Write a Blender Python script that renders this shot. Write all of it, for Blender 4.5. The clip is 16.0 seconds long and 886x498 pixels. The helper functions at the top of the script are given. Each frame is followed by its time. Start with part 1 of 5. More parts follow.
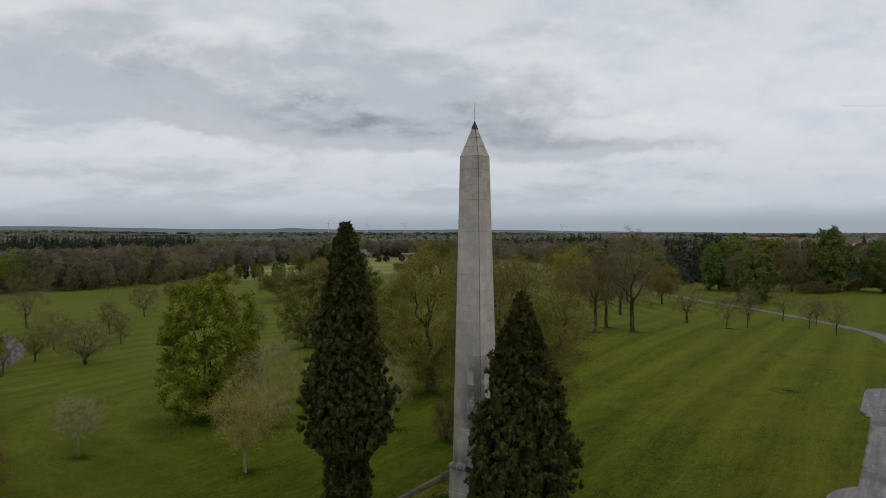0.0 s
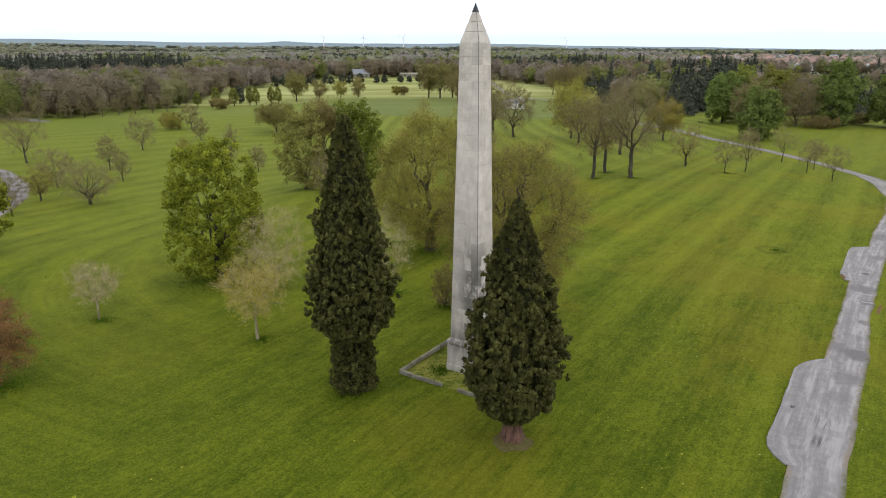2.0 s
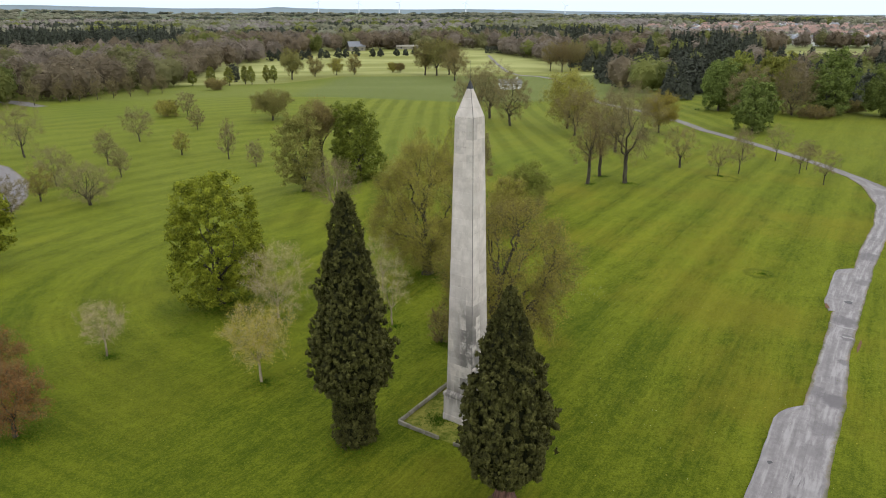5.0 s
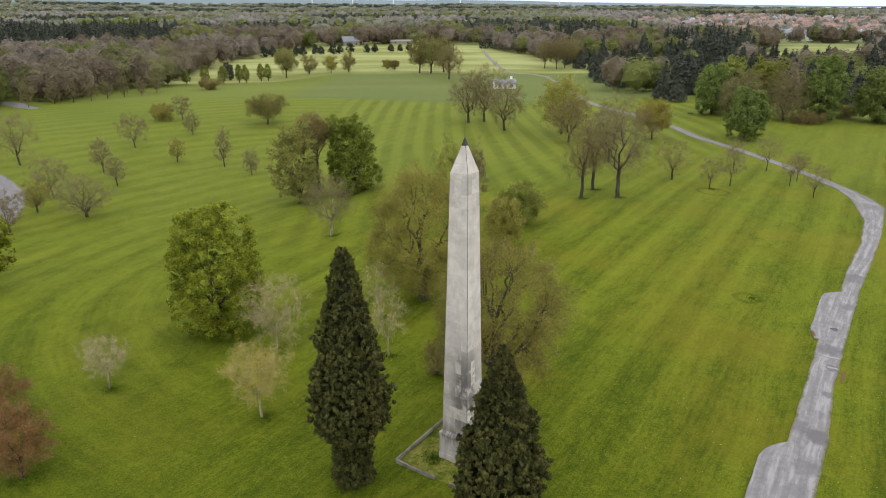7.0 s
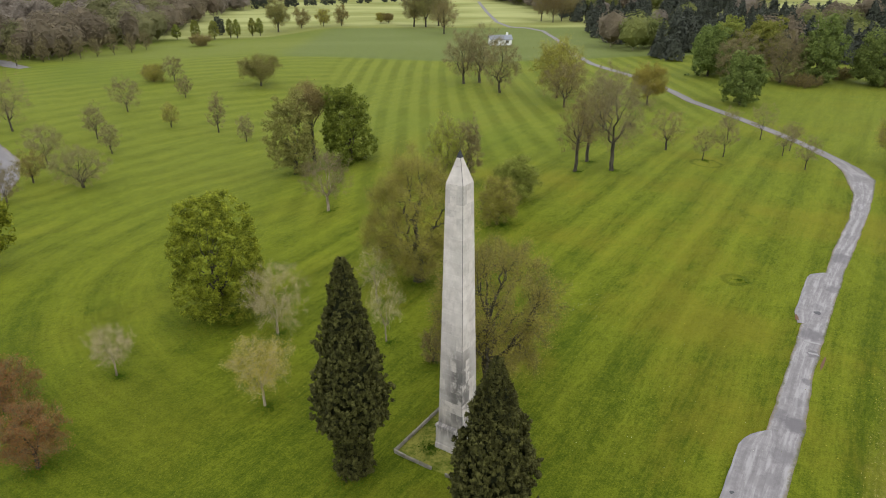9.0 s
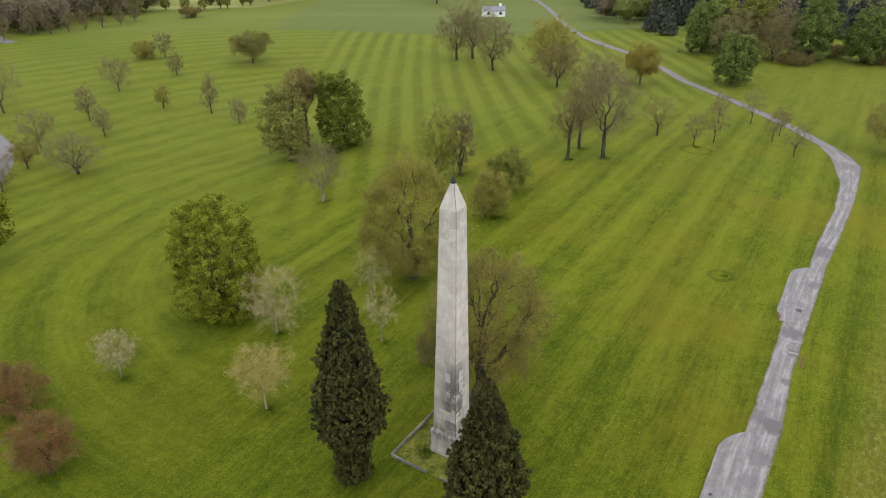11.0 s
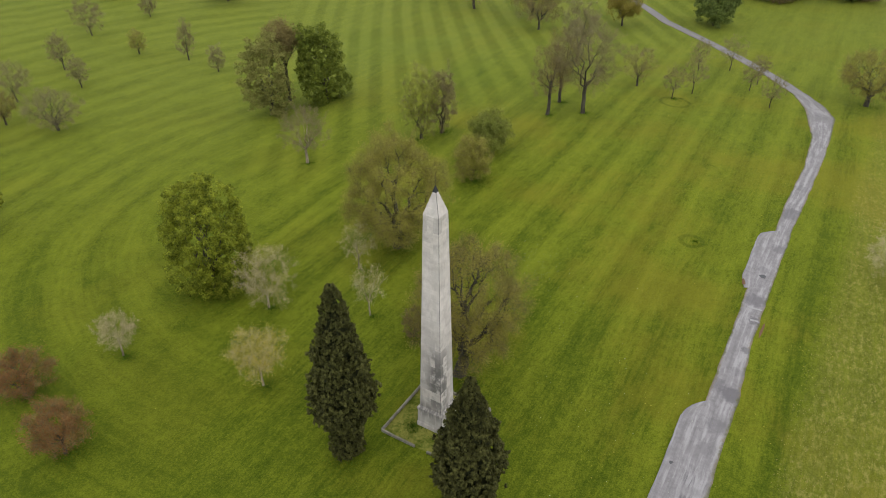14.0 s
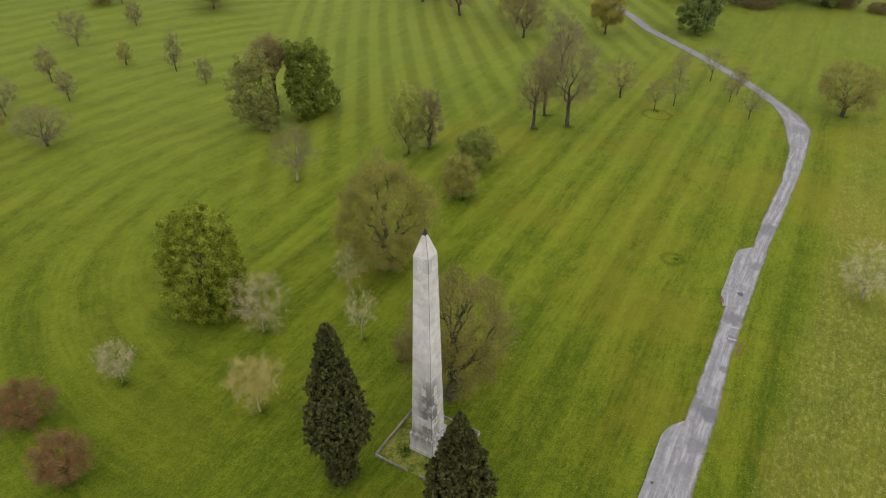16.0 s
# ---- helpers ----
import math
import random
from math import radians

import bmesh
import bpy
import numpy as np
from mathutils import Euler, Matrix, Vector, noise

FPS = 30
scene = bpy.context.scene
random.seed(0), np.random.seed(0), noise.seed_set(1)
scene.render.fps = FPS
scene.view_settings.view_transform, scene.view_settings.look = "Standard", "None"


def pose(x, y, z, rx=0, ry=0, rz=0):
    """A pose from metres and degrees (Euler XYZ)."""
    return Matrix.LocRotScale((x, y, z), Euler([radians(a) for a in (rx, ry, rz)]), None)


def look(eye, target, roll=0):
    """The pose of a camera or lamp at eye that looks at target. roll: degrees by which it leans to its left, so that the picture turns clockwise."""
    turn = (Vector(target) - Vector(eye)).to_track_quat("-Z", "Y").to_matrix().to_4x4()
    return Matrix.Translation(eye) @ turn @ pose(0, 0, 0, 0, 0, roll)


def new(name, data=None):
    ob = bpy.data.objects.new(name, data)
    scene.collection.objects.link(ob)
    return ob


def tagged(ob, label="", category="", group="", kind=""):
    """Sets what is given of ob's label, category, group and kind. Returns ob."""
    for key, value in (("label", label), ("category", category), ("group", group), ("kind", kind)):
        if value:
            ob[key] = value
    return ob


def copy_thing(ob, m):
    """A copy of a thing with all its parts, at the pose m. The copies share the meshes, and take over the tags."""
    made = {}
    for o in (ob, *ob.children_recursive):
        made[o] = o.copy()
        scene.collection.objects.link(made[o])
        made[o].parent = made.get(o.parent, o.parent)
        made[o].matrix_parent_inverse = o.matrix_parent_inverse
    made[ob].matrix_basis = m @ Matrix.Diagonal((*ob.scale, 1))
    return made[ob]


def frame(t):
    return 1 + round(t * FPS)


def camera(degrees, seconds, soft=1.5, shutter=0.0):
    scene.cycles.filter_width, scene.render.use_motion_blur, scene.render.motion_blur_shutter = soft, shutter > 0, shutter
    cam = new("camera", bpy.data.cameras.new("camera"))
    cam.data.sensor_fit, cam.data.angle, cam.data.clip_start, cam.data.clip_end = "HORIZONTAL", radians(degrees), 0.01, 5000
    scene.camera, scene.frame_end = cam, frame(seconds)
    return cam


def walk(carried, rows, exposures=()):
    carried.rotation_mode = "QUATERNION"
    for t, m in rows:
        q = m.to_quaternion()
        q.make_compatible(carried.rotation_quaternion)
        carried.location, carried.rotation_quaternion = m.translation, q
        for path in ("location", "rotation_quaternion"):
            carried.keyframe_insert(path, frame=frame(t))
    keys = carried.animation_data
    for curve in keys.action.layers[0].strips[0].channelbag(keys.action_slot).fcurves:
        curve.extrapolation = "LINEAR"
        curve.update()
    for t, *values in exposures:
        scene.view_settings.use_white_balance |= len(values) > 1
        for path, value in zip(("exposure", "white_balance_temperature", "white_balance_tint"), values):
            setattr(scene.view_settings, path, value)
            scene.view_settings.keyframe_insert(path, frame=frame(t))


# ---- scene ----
cam = camera(65.31, 16.0, 1.0)
PATH = [
    (0, (0.000, 0.000, 15.708), (0.000, 9.997, 15.450), -0.28),
    (0.5, (0.026, -0.073, 16.699), (0.018, 9.883, 15.766), -0.25),
    (1, (0.063, -0.043, 17.782), (0.051, 9.733, 15.677), -0.21),
    (1.5, (0.065, -0.009, 18.886), (0.055, 9.579, 16.045), -0.18),
    (2, (0.062, 0.021, 19.903), (0.059, 9.611, 17.068), -0.11),
    (2.5, (0.083, 0.056, 20.932), (0.085, 9.646, 18.097), -0.11),
    (3, (0.142, 0.099, 21.953), (0.140, 9.688, 19.115), -0.12),
    (3.5, (0.169, 0.121, 22.968), (0.171, 9.670, 19.999), -0.14),
    (6, (0.104, 0.191, 27.866), (0.178, 9.626, 24.553), -0.17),
    (6.5, (0.084, 0.196, 28.831), (0.179, 9.633, 25.524), -0.16),
    (7, (0.101, 0.182, 29.708), (0.213, 9.587, 26.312), -0.13),
    (7.5, (0.134, 0.177, 30.650), (0.264, 9.514, 27.072), -0.08),
    (8, (0.132, 0.176, 31.495), (0.275, 9.446, 27.747), -0.07),
    (8.5, (0.096, 0.168, 32.465), (0.256, 9.363, 28.539), -0.08),
    (11, (0.035, 0.098, 37.419), (0.301, 9.020, 32.910), -0.00),
    (11.5, (0.037, 0.093, 38.401), (0.336, 8.892, 33.659), -0.01),
    (12, (0.046, 0.109, 39.410), (0.381, 8.782, 34.443), -0.03),
    (12.5, (0.056, 0.146, 40.435), (0.430, 8.689, 35.250), -0.01),
    (13, (0.059, 0.183, 41.421), (0.469, 8.593, 36.026), 0.02),
    (13.5, (0.064, 0.201, 42.461), (0.509, 8.555, 36.984), 0.03),
    (14, (0.070, 0.212, 43.439), (0.550, 8.568, 37.967), 0.02),
    (14.5, (0.048, 0.192, 44.398), (0.570, 8.548, 38.930), 0.00),
    (15, (0.013, 0.164, 45.346), (0.577, 8.518, 39.879), 0.03),
    (15.5, (-0.015, 0.154, 46.317), (0.594, 8.478, 40.809), 0.03),
    (16, (-0.030, 0.153, 47.347), (0.621, 8.444, 41.793), 0.05),
]
walk(cam, [(t, look(e, g, r)) for t, e, g, r in PATH], [(0, -1.57), (0.5, -1.5), (1.0, -1.1), (1.5, -0.36), (2.0, -0.15), (3.5, -0.31), (6, -0.03), (8.5, -0.03), (11, -0.08), (16, -0.17)])


# ---- world and light ----
def link(nt, a, b):
    nt.links.new(a, b)


def nd(nt, kind, sets=None, **ins):
    """A node; values of ins are numbers, colours or sockets, by input name (spaces as _) or index (i0, i1)."""
    n = nt.nodes.new(kind)
    for k, v in (sets or {}).items():
        if k == "operation":
            n.operation = v
        elif k == "data_type":
            n.data_type = v
        elif k == "blend_type":
            n.blend_type = v
        elif k == "feature":
            n.feature = v
        elif k == "interpolation_type":
            n.interpolation_type = v
    for k, v in ins.items():
        key = int(k[1:]) if k[0] == "i" and k[1:].isdigit() else k.replace("_", " ")
        s = n.inputs[key]
        if isinstance(v, bpy.types.NodeSocket):
            nt.links.new(v, s)
        else:
            s.default_value = v
    return n


def mth(nt, op, a, b=0.0, c=0.0):
    return nd(nt, "ShaderNodeMath", {"operation": op}, i0=a, i1=b, i2=c).outputs[0]


def mixc(nt, f, a, b, blend="MIX"):
    n = nd(nt, "ShaderNodeMix", {"data_type": "RGBA", "blend_type": blend}, i0=f, i6=a, i7=b)
    return n.outputs[2]


def step(nt, v, lo, hi, a=0.0, b=1.0):
    n = nd(nt, "ShaderNodeMapRange", {"interpolation_type": "SMOOTHSTEP"}, i0=v, i1=lo, i2=hi, i3=a, i4=b)
    return n.outputs[0]


def noise_of(nt, vec, scale, detail=4.0, rough=0.55, dist=0.0):
    n = nd(nt, "ShaderNodeTexNoise", None, Vector=vec, Scale=scale, Detail=detail, Roughness=rough, Distortion=dist)
    return n.outputs[0]


def rgb(r, g, b):
    return (r, g, b, 1.0)


SUN_EL, SUN_AZ = radians(50), radians(150)   # azimuth from +y towards +x
world = bpy.data.worlds.new("world")
scene.world = world
world.use_nodes = True
wt = world.node_tree
for n in list(wt.nodes):
    wt.nodes.remove(n)
sky = wt.nodes.new("ShaderNodeTexSky")
sky.sky_type = "NISHITA"
sky.sun_disc = False
sky.sun_elevation, sky.sun_rotation = SUN_EL, SUN_AZ
sky.air_density, sky.dust_density = 1.0, 2.0
co = wt.nodes.new("ShaderNodeTexCoord").outputs["Generated"]
sep = nd(wt, "ShaderNodeSeparateXYZ", None, i0=co).outputs
zz = mth(wt, "ADD", mth(wt, "MAXIMUM", sep[2], 0.0), 0.20)
flat = nd(wt, "ShaderNodeCombineXYZ", None, i0=mth(wt, "DIVIDE", sep[0], zz), i1=mth(wt, "DIVIDE", sep[1], zz), i2=3.7).outputs[0]
big = noise_of(wt, flat, 0.95, 9.0, 0.55, 0.12)
fine = noise_of(wt, flat, 4.2, 8.0, 0.6, 0.15)
veil = noise_of(wt, flat, 0.23, 3.0, 0.5)
body = mth(wt, "ADD", mth(wt, "MULTIPLY", big, 0.75), mth(wt, "MULTIPLY", fine, 0.25))
cover = step(wt, mth(wt, "ADD", body, mth(wt, "MULTIPLY", mth(wt, "SUBTRACT", veil, 0.5), 0.35)), 0.36, 0.50)
# low in the north the cloud lies in banks: (bearing, height, half length, half depth, weight)
BANKS = ((-0.12, 0.205, 0.30, 0.050, 0.40), (-0.09, 0.164, 0.20, 0.034, 0.50), (-0.57, 0.250, 0.24, 0.062, 0.42), (0.23, 0.130, 0.20, 0.026, 0.40),
         (-0.52, 0.092, 0.34, 0.022, 0.22), (0.02, 0.062, 0.36, 0.010, 0.16), (0.58, 0.092, 0.14, 0.010, 0.24), (0.60, 0.183, 0.05, 0.009, 0.36))
ahead = mth(wt, "MAXIMUM", sep[1], 0.15)
bu, bv0 = mth(wt, "DIVIDE", sep[0], ahead), mth(wt, "DIVIDE", sep[2], ahead)


def bank_depth(rise):
    """How thick the cloud is, at a height above the line of sight."""
    v_ = mth(wt, "ADD", bv0, rise)
    vec = nd(wt, "ShaderNodeCombineXYZ", None, i0=mth(wt, "MULTIPLY", bu, 5.0), i1=mth(wt, "MULTIPLY", v_, 9.5), i2=1.3).outputs[0]
    puff = noise_of(wt, vec, 1.0, 9.0, 0.56, 0.25)
    fray = noise_of(wt, vec, 3.3, 6.0, 0.6, 0.3)
    soft = mth(wt, "ADD", mth(wt, "MULTIPLY", mth(wt, "SUBTRACT", puff, 0.5), 0.66), mth(wt, "MULTIPLY", mth(wt, "SUBTRACT", fray, 0.5), 0.30))
    out = soft
    for bx, bz, lx, lz, wgt in BANKS:
        du = mth(wt, "DIVIDE", mth(wt, "SUBTRACT", bu, bx), lx)
        dv = mth(wt, "DIVIDE", mth(wt, "SUBTRACT", v_, bz), lz)
        r2 = mth(wt, "ADD", mth(wt, "MULTIPLY", du, du), mth(wt, "MULTIPLY", dv, dv))
        out = mth(wt, "ADD", out, mth(wt, "MULTIPLY", mth(wt, "EXPONENT", mth(wt, "MULTIPLY", r2, -0.8)), wgt))
    return out


depth_a, depth_b = bank_depth(0.0), bank_depth(0.016)
overhead = step(wt, sep[2], 0.28, 0.42)
crest = mth(wt, "MULTIPLY", step(wt, mth(wt, "SUBTRACT", depth_a, depth_b), 0.02, 0.20), mth(wt, "SUBTRACT", 1.0, overhead))
heavy_up = step(wt, mth(wt, "SUBTRACT", body, 0.07), 0.47, 0.64)
heavy_low = mth(wt, "ADD", step(wt, depth_a, 0.13, 0.27, 0.0, 0.40), step(wt, depth_a, 0.34, 0.64, 0.0, 0.60))
heavy_low = mth(wt, "MULTIPLY", heavy_low, step(wt, mth(wt, "SUBTRACT", depth_b, depth_a), -0.16, 0.06, 0.55, 1.0))
heavy = mth(wt, "ADD", mth(wt, "MULTIPLY", heavy_up, overhead), mth(wt, "MULTIPLY", heavy_low, mth(wt, "SUBTRACT", 1.0, overhead)))
pale = mixc(wt, mth(wt, "MAXIMUM", step(wt, depth_a, -0.22, 0.10), overhead), rgb(0.80, 0.89, 1.00), rgb(1.04, 1.08, 1.13))
cloud = mixc(wt, heavy, pale, rgb(0.36, 0.41, 0.48))
cloud = mixc(wt, mth(wt, "MULTIPLY", crest, 0.5), cloud, rgb(1.16, 1.17, 1.19))
blue = mixc(wt, 1.0, sky.outputs[0], rgb(0.085, 0.085, 0.085), "MULTIPLY")
hazy = mixc(wt, 0.8, blue, rgb(0.84, 0.90, 0.97))
air = mixc(wt, cover, hazy, cloud)
low = step(wt, sep[2], 0.0, 0.16, 0.6, 0.0)
air = mixc(wt, low, air, rgb(0.70, 0.77, 0.86))
# sky gain: brighter low down, dimmed overhead out of view to light the ground less
air = mixc(wt, 1.0, air, mixc(wt, step(wt, sep[2], 0.12, 0.75), rgb(1.34, 1.34, 1.36), rgb(0.95, 0.95, 0.95)), "MULTIPLY")
# thick air along the skyline
air = mixc(wt, step(wt, sep[2], 0.006, 0.040, 1.0, 0.0), air, rgb(0.68, 0.78, 0.90))
bg = nd(wt, "ShaderNodeBackground", None, Color=air, Strength=1.45)
wo = wt.nodes.new("ShaderNodeOutputWorld")
link(wt, bg.outputs[0], wo.inputs[0])

sun_data = bpy.data.lights.new("sun", "SUN")
sun_data.energy, sun_data.angle, sun_data.color = 0.65, radians(14), (1.0, 0.95, 0.88)
sun = new("sun", sun_data)
sun.matrix_world = look((0, 0, 0), (-math.sin(SUN_AZ) * math.cos(SUN_EL), -math.cos(SUN_AZ) * math.cos(SUN_EL), -math.sin(SUN_EL)))
sun.location = (60, -60, 120)


# ---- materials ----
def material(name, rough=0.8, spec=0.3, metal=0.0):
    m = bpy.data.materials.new(name)
    m.use_nodes = True
    nt = m.node_tree
    b = nt.nodes["Principled BSDF"]
    b.inputs["Roughness"].default_value = rough
    b.inputs["Specular IOR Level"].default_value = spec
    b.inputs["Metallic"].default_value = metal
    return m, nt, b


def where(nt):
    return nt.nodes.new("ShaderNodeNewGeometry").outputs["Position"]


def bump(nt, b, height, strength=0.4, dist=0.05):
    n = nd(nt, "ShaderNodeBump", None, Height=height, Strength=strength, Distance=dist)
    link(nt, n.outputs[0], b.inputs["Normal"])


def leaf_material(name, dark, light, thin=0.35, tint=0.25, grain=0.55, scale=0.9):
    """Foliage: colour per leaf and per plant, some light through the leaf."""
    m, nt, b = material(name, 0.7, 0.1)
    geo = nt.nodes.new("ShaderNodeNewGeometry")
    rnd = geo.outputs["Random Per Island"]
    own = nt.nodes.new("ShaderNodeObjectInfo").outputs["Random"]
    patch = noise_of(nt, geo.outputs["Position"], scale, 3.0)
    f = mth(nt, "ADD", mth(nt, "MULTIPLY", rnd, grain), mth(nt, "MULTIPLY", step(nt, patch, 0.3, 0.7), 1.0 - grain))
    col = mixc(nt, f, rgb(*dark), rgb(*light))
    hsv = nd(nt, "ShaderNodeHueSaturation", None, Hue=mth(nt, "ADD", 0.5 - 0.04 * tint, mth(nt, "MULTIPLY", own, 0.08 * tint)),
             Value=mth(nt, "ADD", 1.0 - tint * 0.5, mth(nt, "MULTIPLY", own, tint)), Color=col)
    link(nt, hsv.outputs[0], b.inputs["Base Color"])
    tr = nd(nt, "ShaderNodeBsdfTranslucent", None, Color=hsv.outputs[0])
    mix = nd(nt, "ShaderNodeMixShader", None, i0=thin, i1=b.outputs[0], i2=tr.outputs[0])
    link(nt, mix.outputs[0], nt.nodes["Material Output"].inputs[0])
    return m


def bark_material(name, dark, light, scale=3.0):
    m, nt, b = material(name, 0.9, 0.15)
    p = where(nt)
    tall = nd(nt, "ShaderNodeMapping", None, Vector=p, Scale=(1.0, 1.0, 0.25)).outputs[0]
    a = noise_of(nt, tall, scale, 5.0, 0.65)
    link(nt, mixc(nt, step(nt, a, 0.3, 0.7), rgb(*dark), rgb(*light)), b.inputs["Base Color"])
    bump(nt, b, a, 0.8, 0.06)
    return m


M_BARK = bark_material("bark_brown", (0.030, 0.026, 0.018), (0.095, 0.083, 0.058))
M_BARK_GREY = bark_material("bark_grey", (0.15, 0.122, 0.078), (0.36, 0.30, 0.20))
M_BARK_RED = bark_material("bark_redwood", (0.055, 0.030, 0.023), (0.18, 0.098, 0.072), 5.0)
M_TWIG = leaf_material("twigs_brown", (0.10, 0.078, 0.036), (0.27, 0.215, 0.105), 0.15)
M_TWIG_OAK = leaf_material("twigs_oak", (0.072, 0.058, 0.029), (0.225, 0.185, 0.088), 0.15)
M_TWIG_PURPLE = leaf_material("twigs_purple", (0.122, 0.100, 0.048), (0.27, 0.228, 0.108), 0.2)
M_TWIG_PALE = leaf_material("twigs_pale", (0.33, 0.27, 0.15), (0.62, 0.52, 0.31), 0.25)
M_BUD_OLIVE = leaf_material("buds_olive", (0.185, 0.17, 0.032), (0.4, 0.36, 0.074), 0.4, 0.25, 0.4, 0.8)
M_BUD_YELLOW = leaf_material("buds_yellow", (0.16, 0.13, 0.02), (0.36, 0.29, 0.06), 0.4)
M_BUD_DRAB = leaf_material("buds_drab", (0.1, 0.095, 0.04), (0.24, 0.222, 0.105), 0.45, 0.25, 0.14, 0.10)
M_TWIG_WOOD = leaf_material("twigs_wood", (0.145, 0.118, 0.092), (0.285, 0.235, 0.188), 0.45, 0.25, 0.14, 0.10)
M_BUD_WARM = leaf_material("buds_warm_brown", (0.118, 0.092, 0.062), (0.25, 0.198, 0.134), 0.45, 0.25, 0.14, 0.10)
M_BUD_GREY = leaf_material("buds_grey_olive", (0.095, 0.09, 0.022), (0.295, 0.268, 0.08), 0.35)
M_BUD_FRESH = leaf_material("buds_fresh_green", (0.18, 0.20, 0.018), (0.44, 0.45, 0.06), 0.4)
# paler and greyer than the nearer woods: distance haze put into the colour
M_TWIG_HAZED = leaf_material("twigs_hazed", (0.19, 0.17, 0.148), (0.32, 0.288, 0.252), 0.2, 0.25, 0.2, 0.02)
M_BUD_HAZED = leaf_material("buds_hazed", (0.15, 0.15, 0.1), (0.275, 0.27, 0.185), 0.3, 0.25, 0.2, 0.02)
M_LEAF_WOOD = leaf_material("leaves_wood", (0.095, 0.115, 0.028), (0.26, 0.275, 0.085), 0.45, 0.25, 0.14, 0.10)
M_BUD_GOLD = leaf_material("leaves_gold", (0.29, 0.228, 0.034), (0.57, 0.445, 0.1), 0.4)
M_BUD_BROWN = leaf_material("buds_brown", (0.13, 0.103, 0.034), (0.31, 0.245, 0.082), 0.35)
M_BUD_PINK = leaf_material("buds_pink_grey", (0.26, 0.18, 0.12), (0.48, 0.36, 0.26), 0.3)
M_LEAF_COPPER = leaf_material("leaves_copper", (0.125, 0.055, 0.020), (0.35, 0.178, 0.064), 0.3)
# clump-sized patches put dark hollows and lit tips into the leaf colour
M_LEAF_CHEST = leaf_material("leaves_chestnut", (0.03, 0.045, 0.004), (0.385, 0.415, 0.041), 0.4, 0.25, 0.4, 1.3)
M_LEAF_DEEP = leaf_material("leaves_deep_green", (0.055, 0.075, 0.009), (0.22, 0.25, 0.035), 0.35, 0.25, 0.3, 1.1)
M_LEAF_GREEN = leaf_material("leaves_green", (0.06, 0.083, 0.018), (0.25, 0.315, 0.08), 0.35)
M_LEAF_OLIVE = leaf_material("leaves_olive", (0.10, 0.112, 0.018), (0.31, 0.325, 0.065), 0.35)
# wide dark-to-light patches paint shaded gaps and lit bough tips
M_REDWOOD = leaf_material("needles_redwood", (0.009, 0.01, 0.003), (0.118, 0.116, 0.032), 0.1, 0.05, 0.34, 2.2)
# dark needles with blacks raised in the colour to stand for distance haze
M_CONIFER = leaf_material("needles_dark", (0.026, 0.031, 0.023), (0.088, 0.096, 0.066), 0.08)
# near-black needles: the crown's inner shade as a base colour
M_CORE_SHADE = leaf_material("needles_inner_shade", (0.010, 0.012, 0.004), (0.024, 0.026, 0.009), 0.0)


RINGS = ((32.9, 66.4, 1.3), (46.4, 111.1, 2.4), (42.7, 85.6, 0.6), (-28.6, 37.2, 1.7))


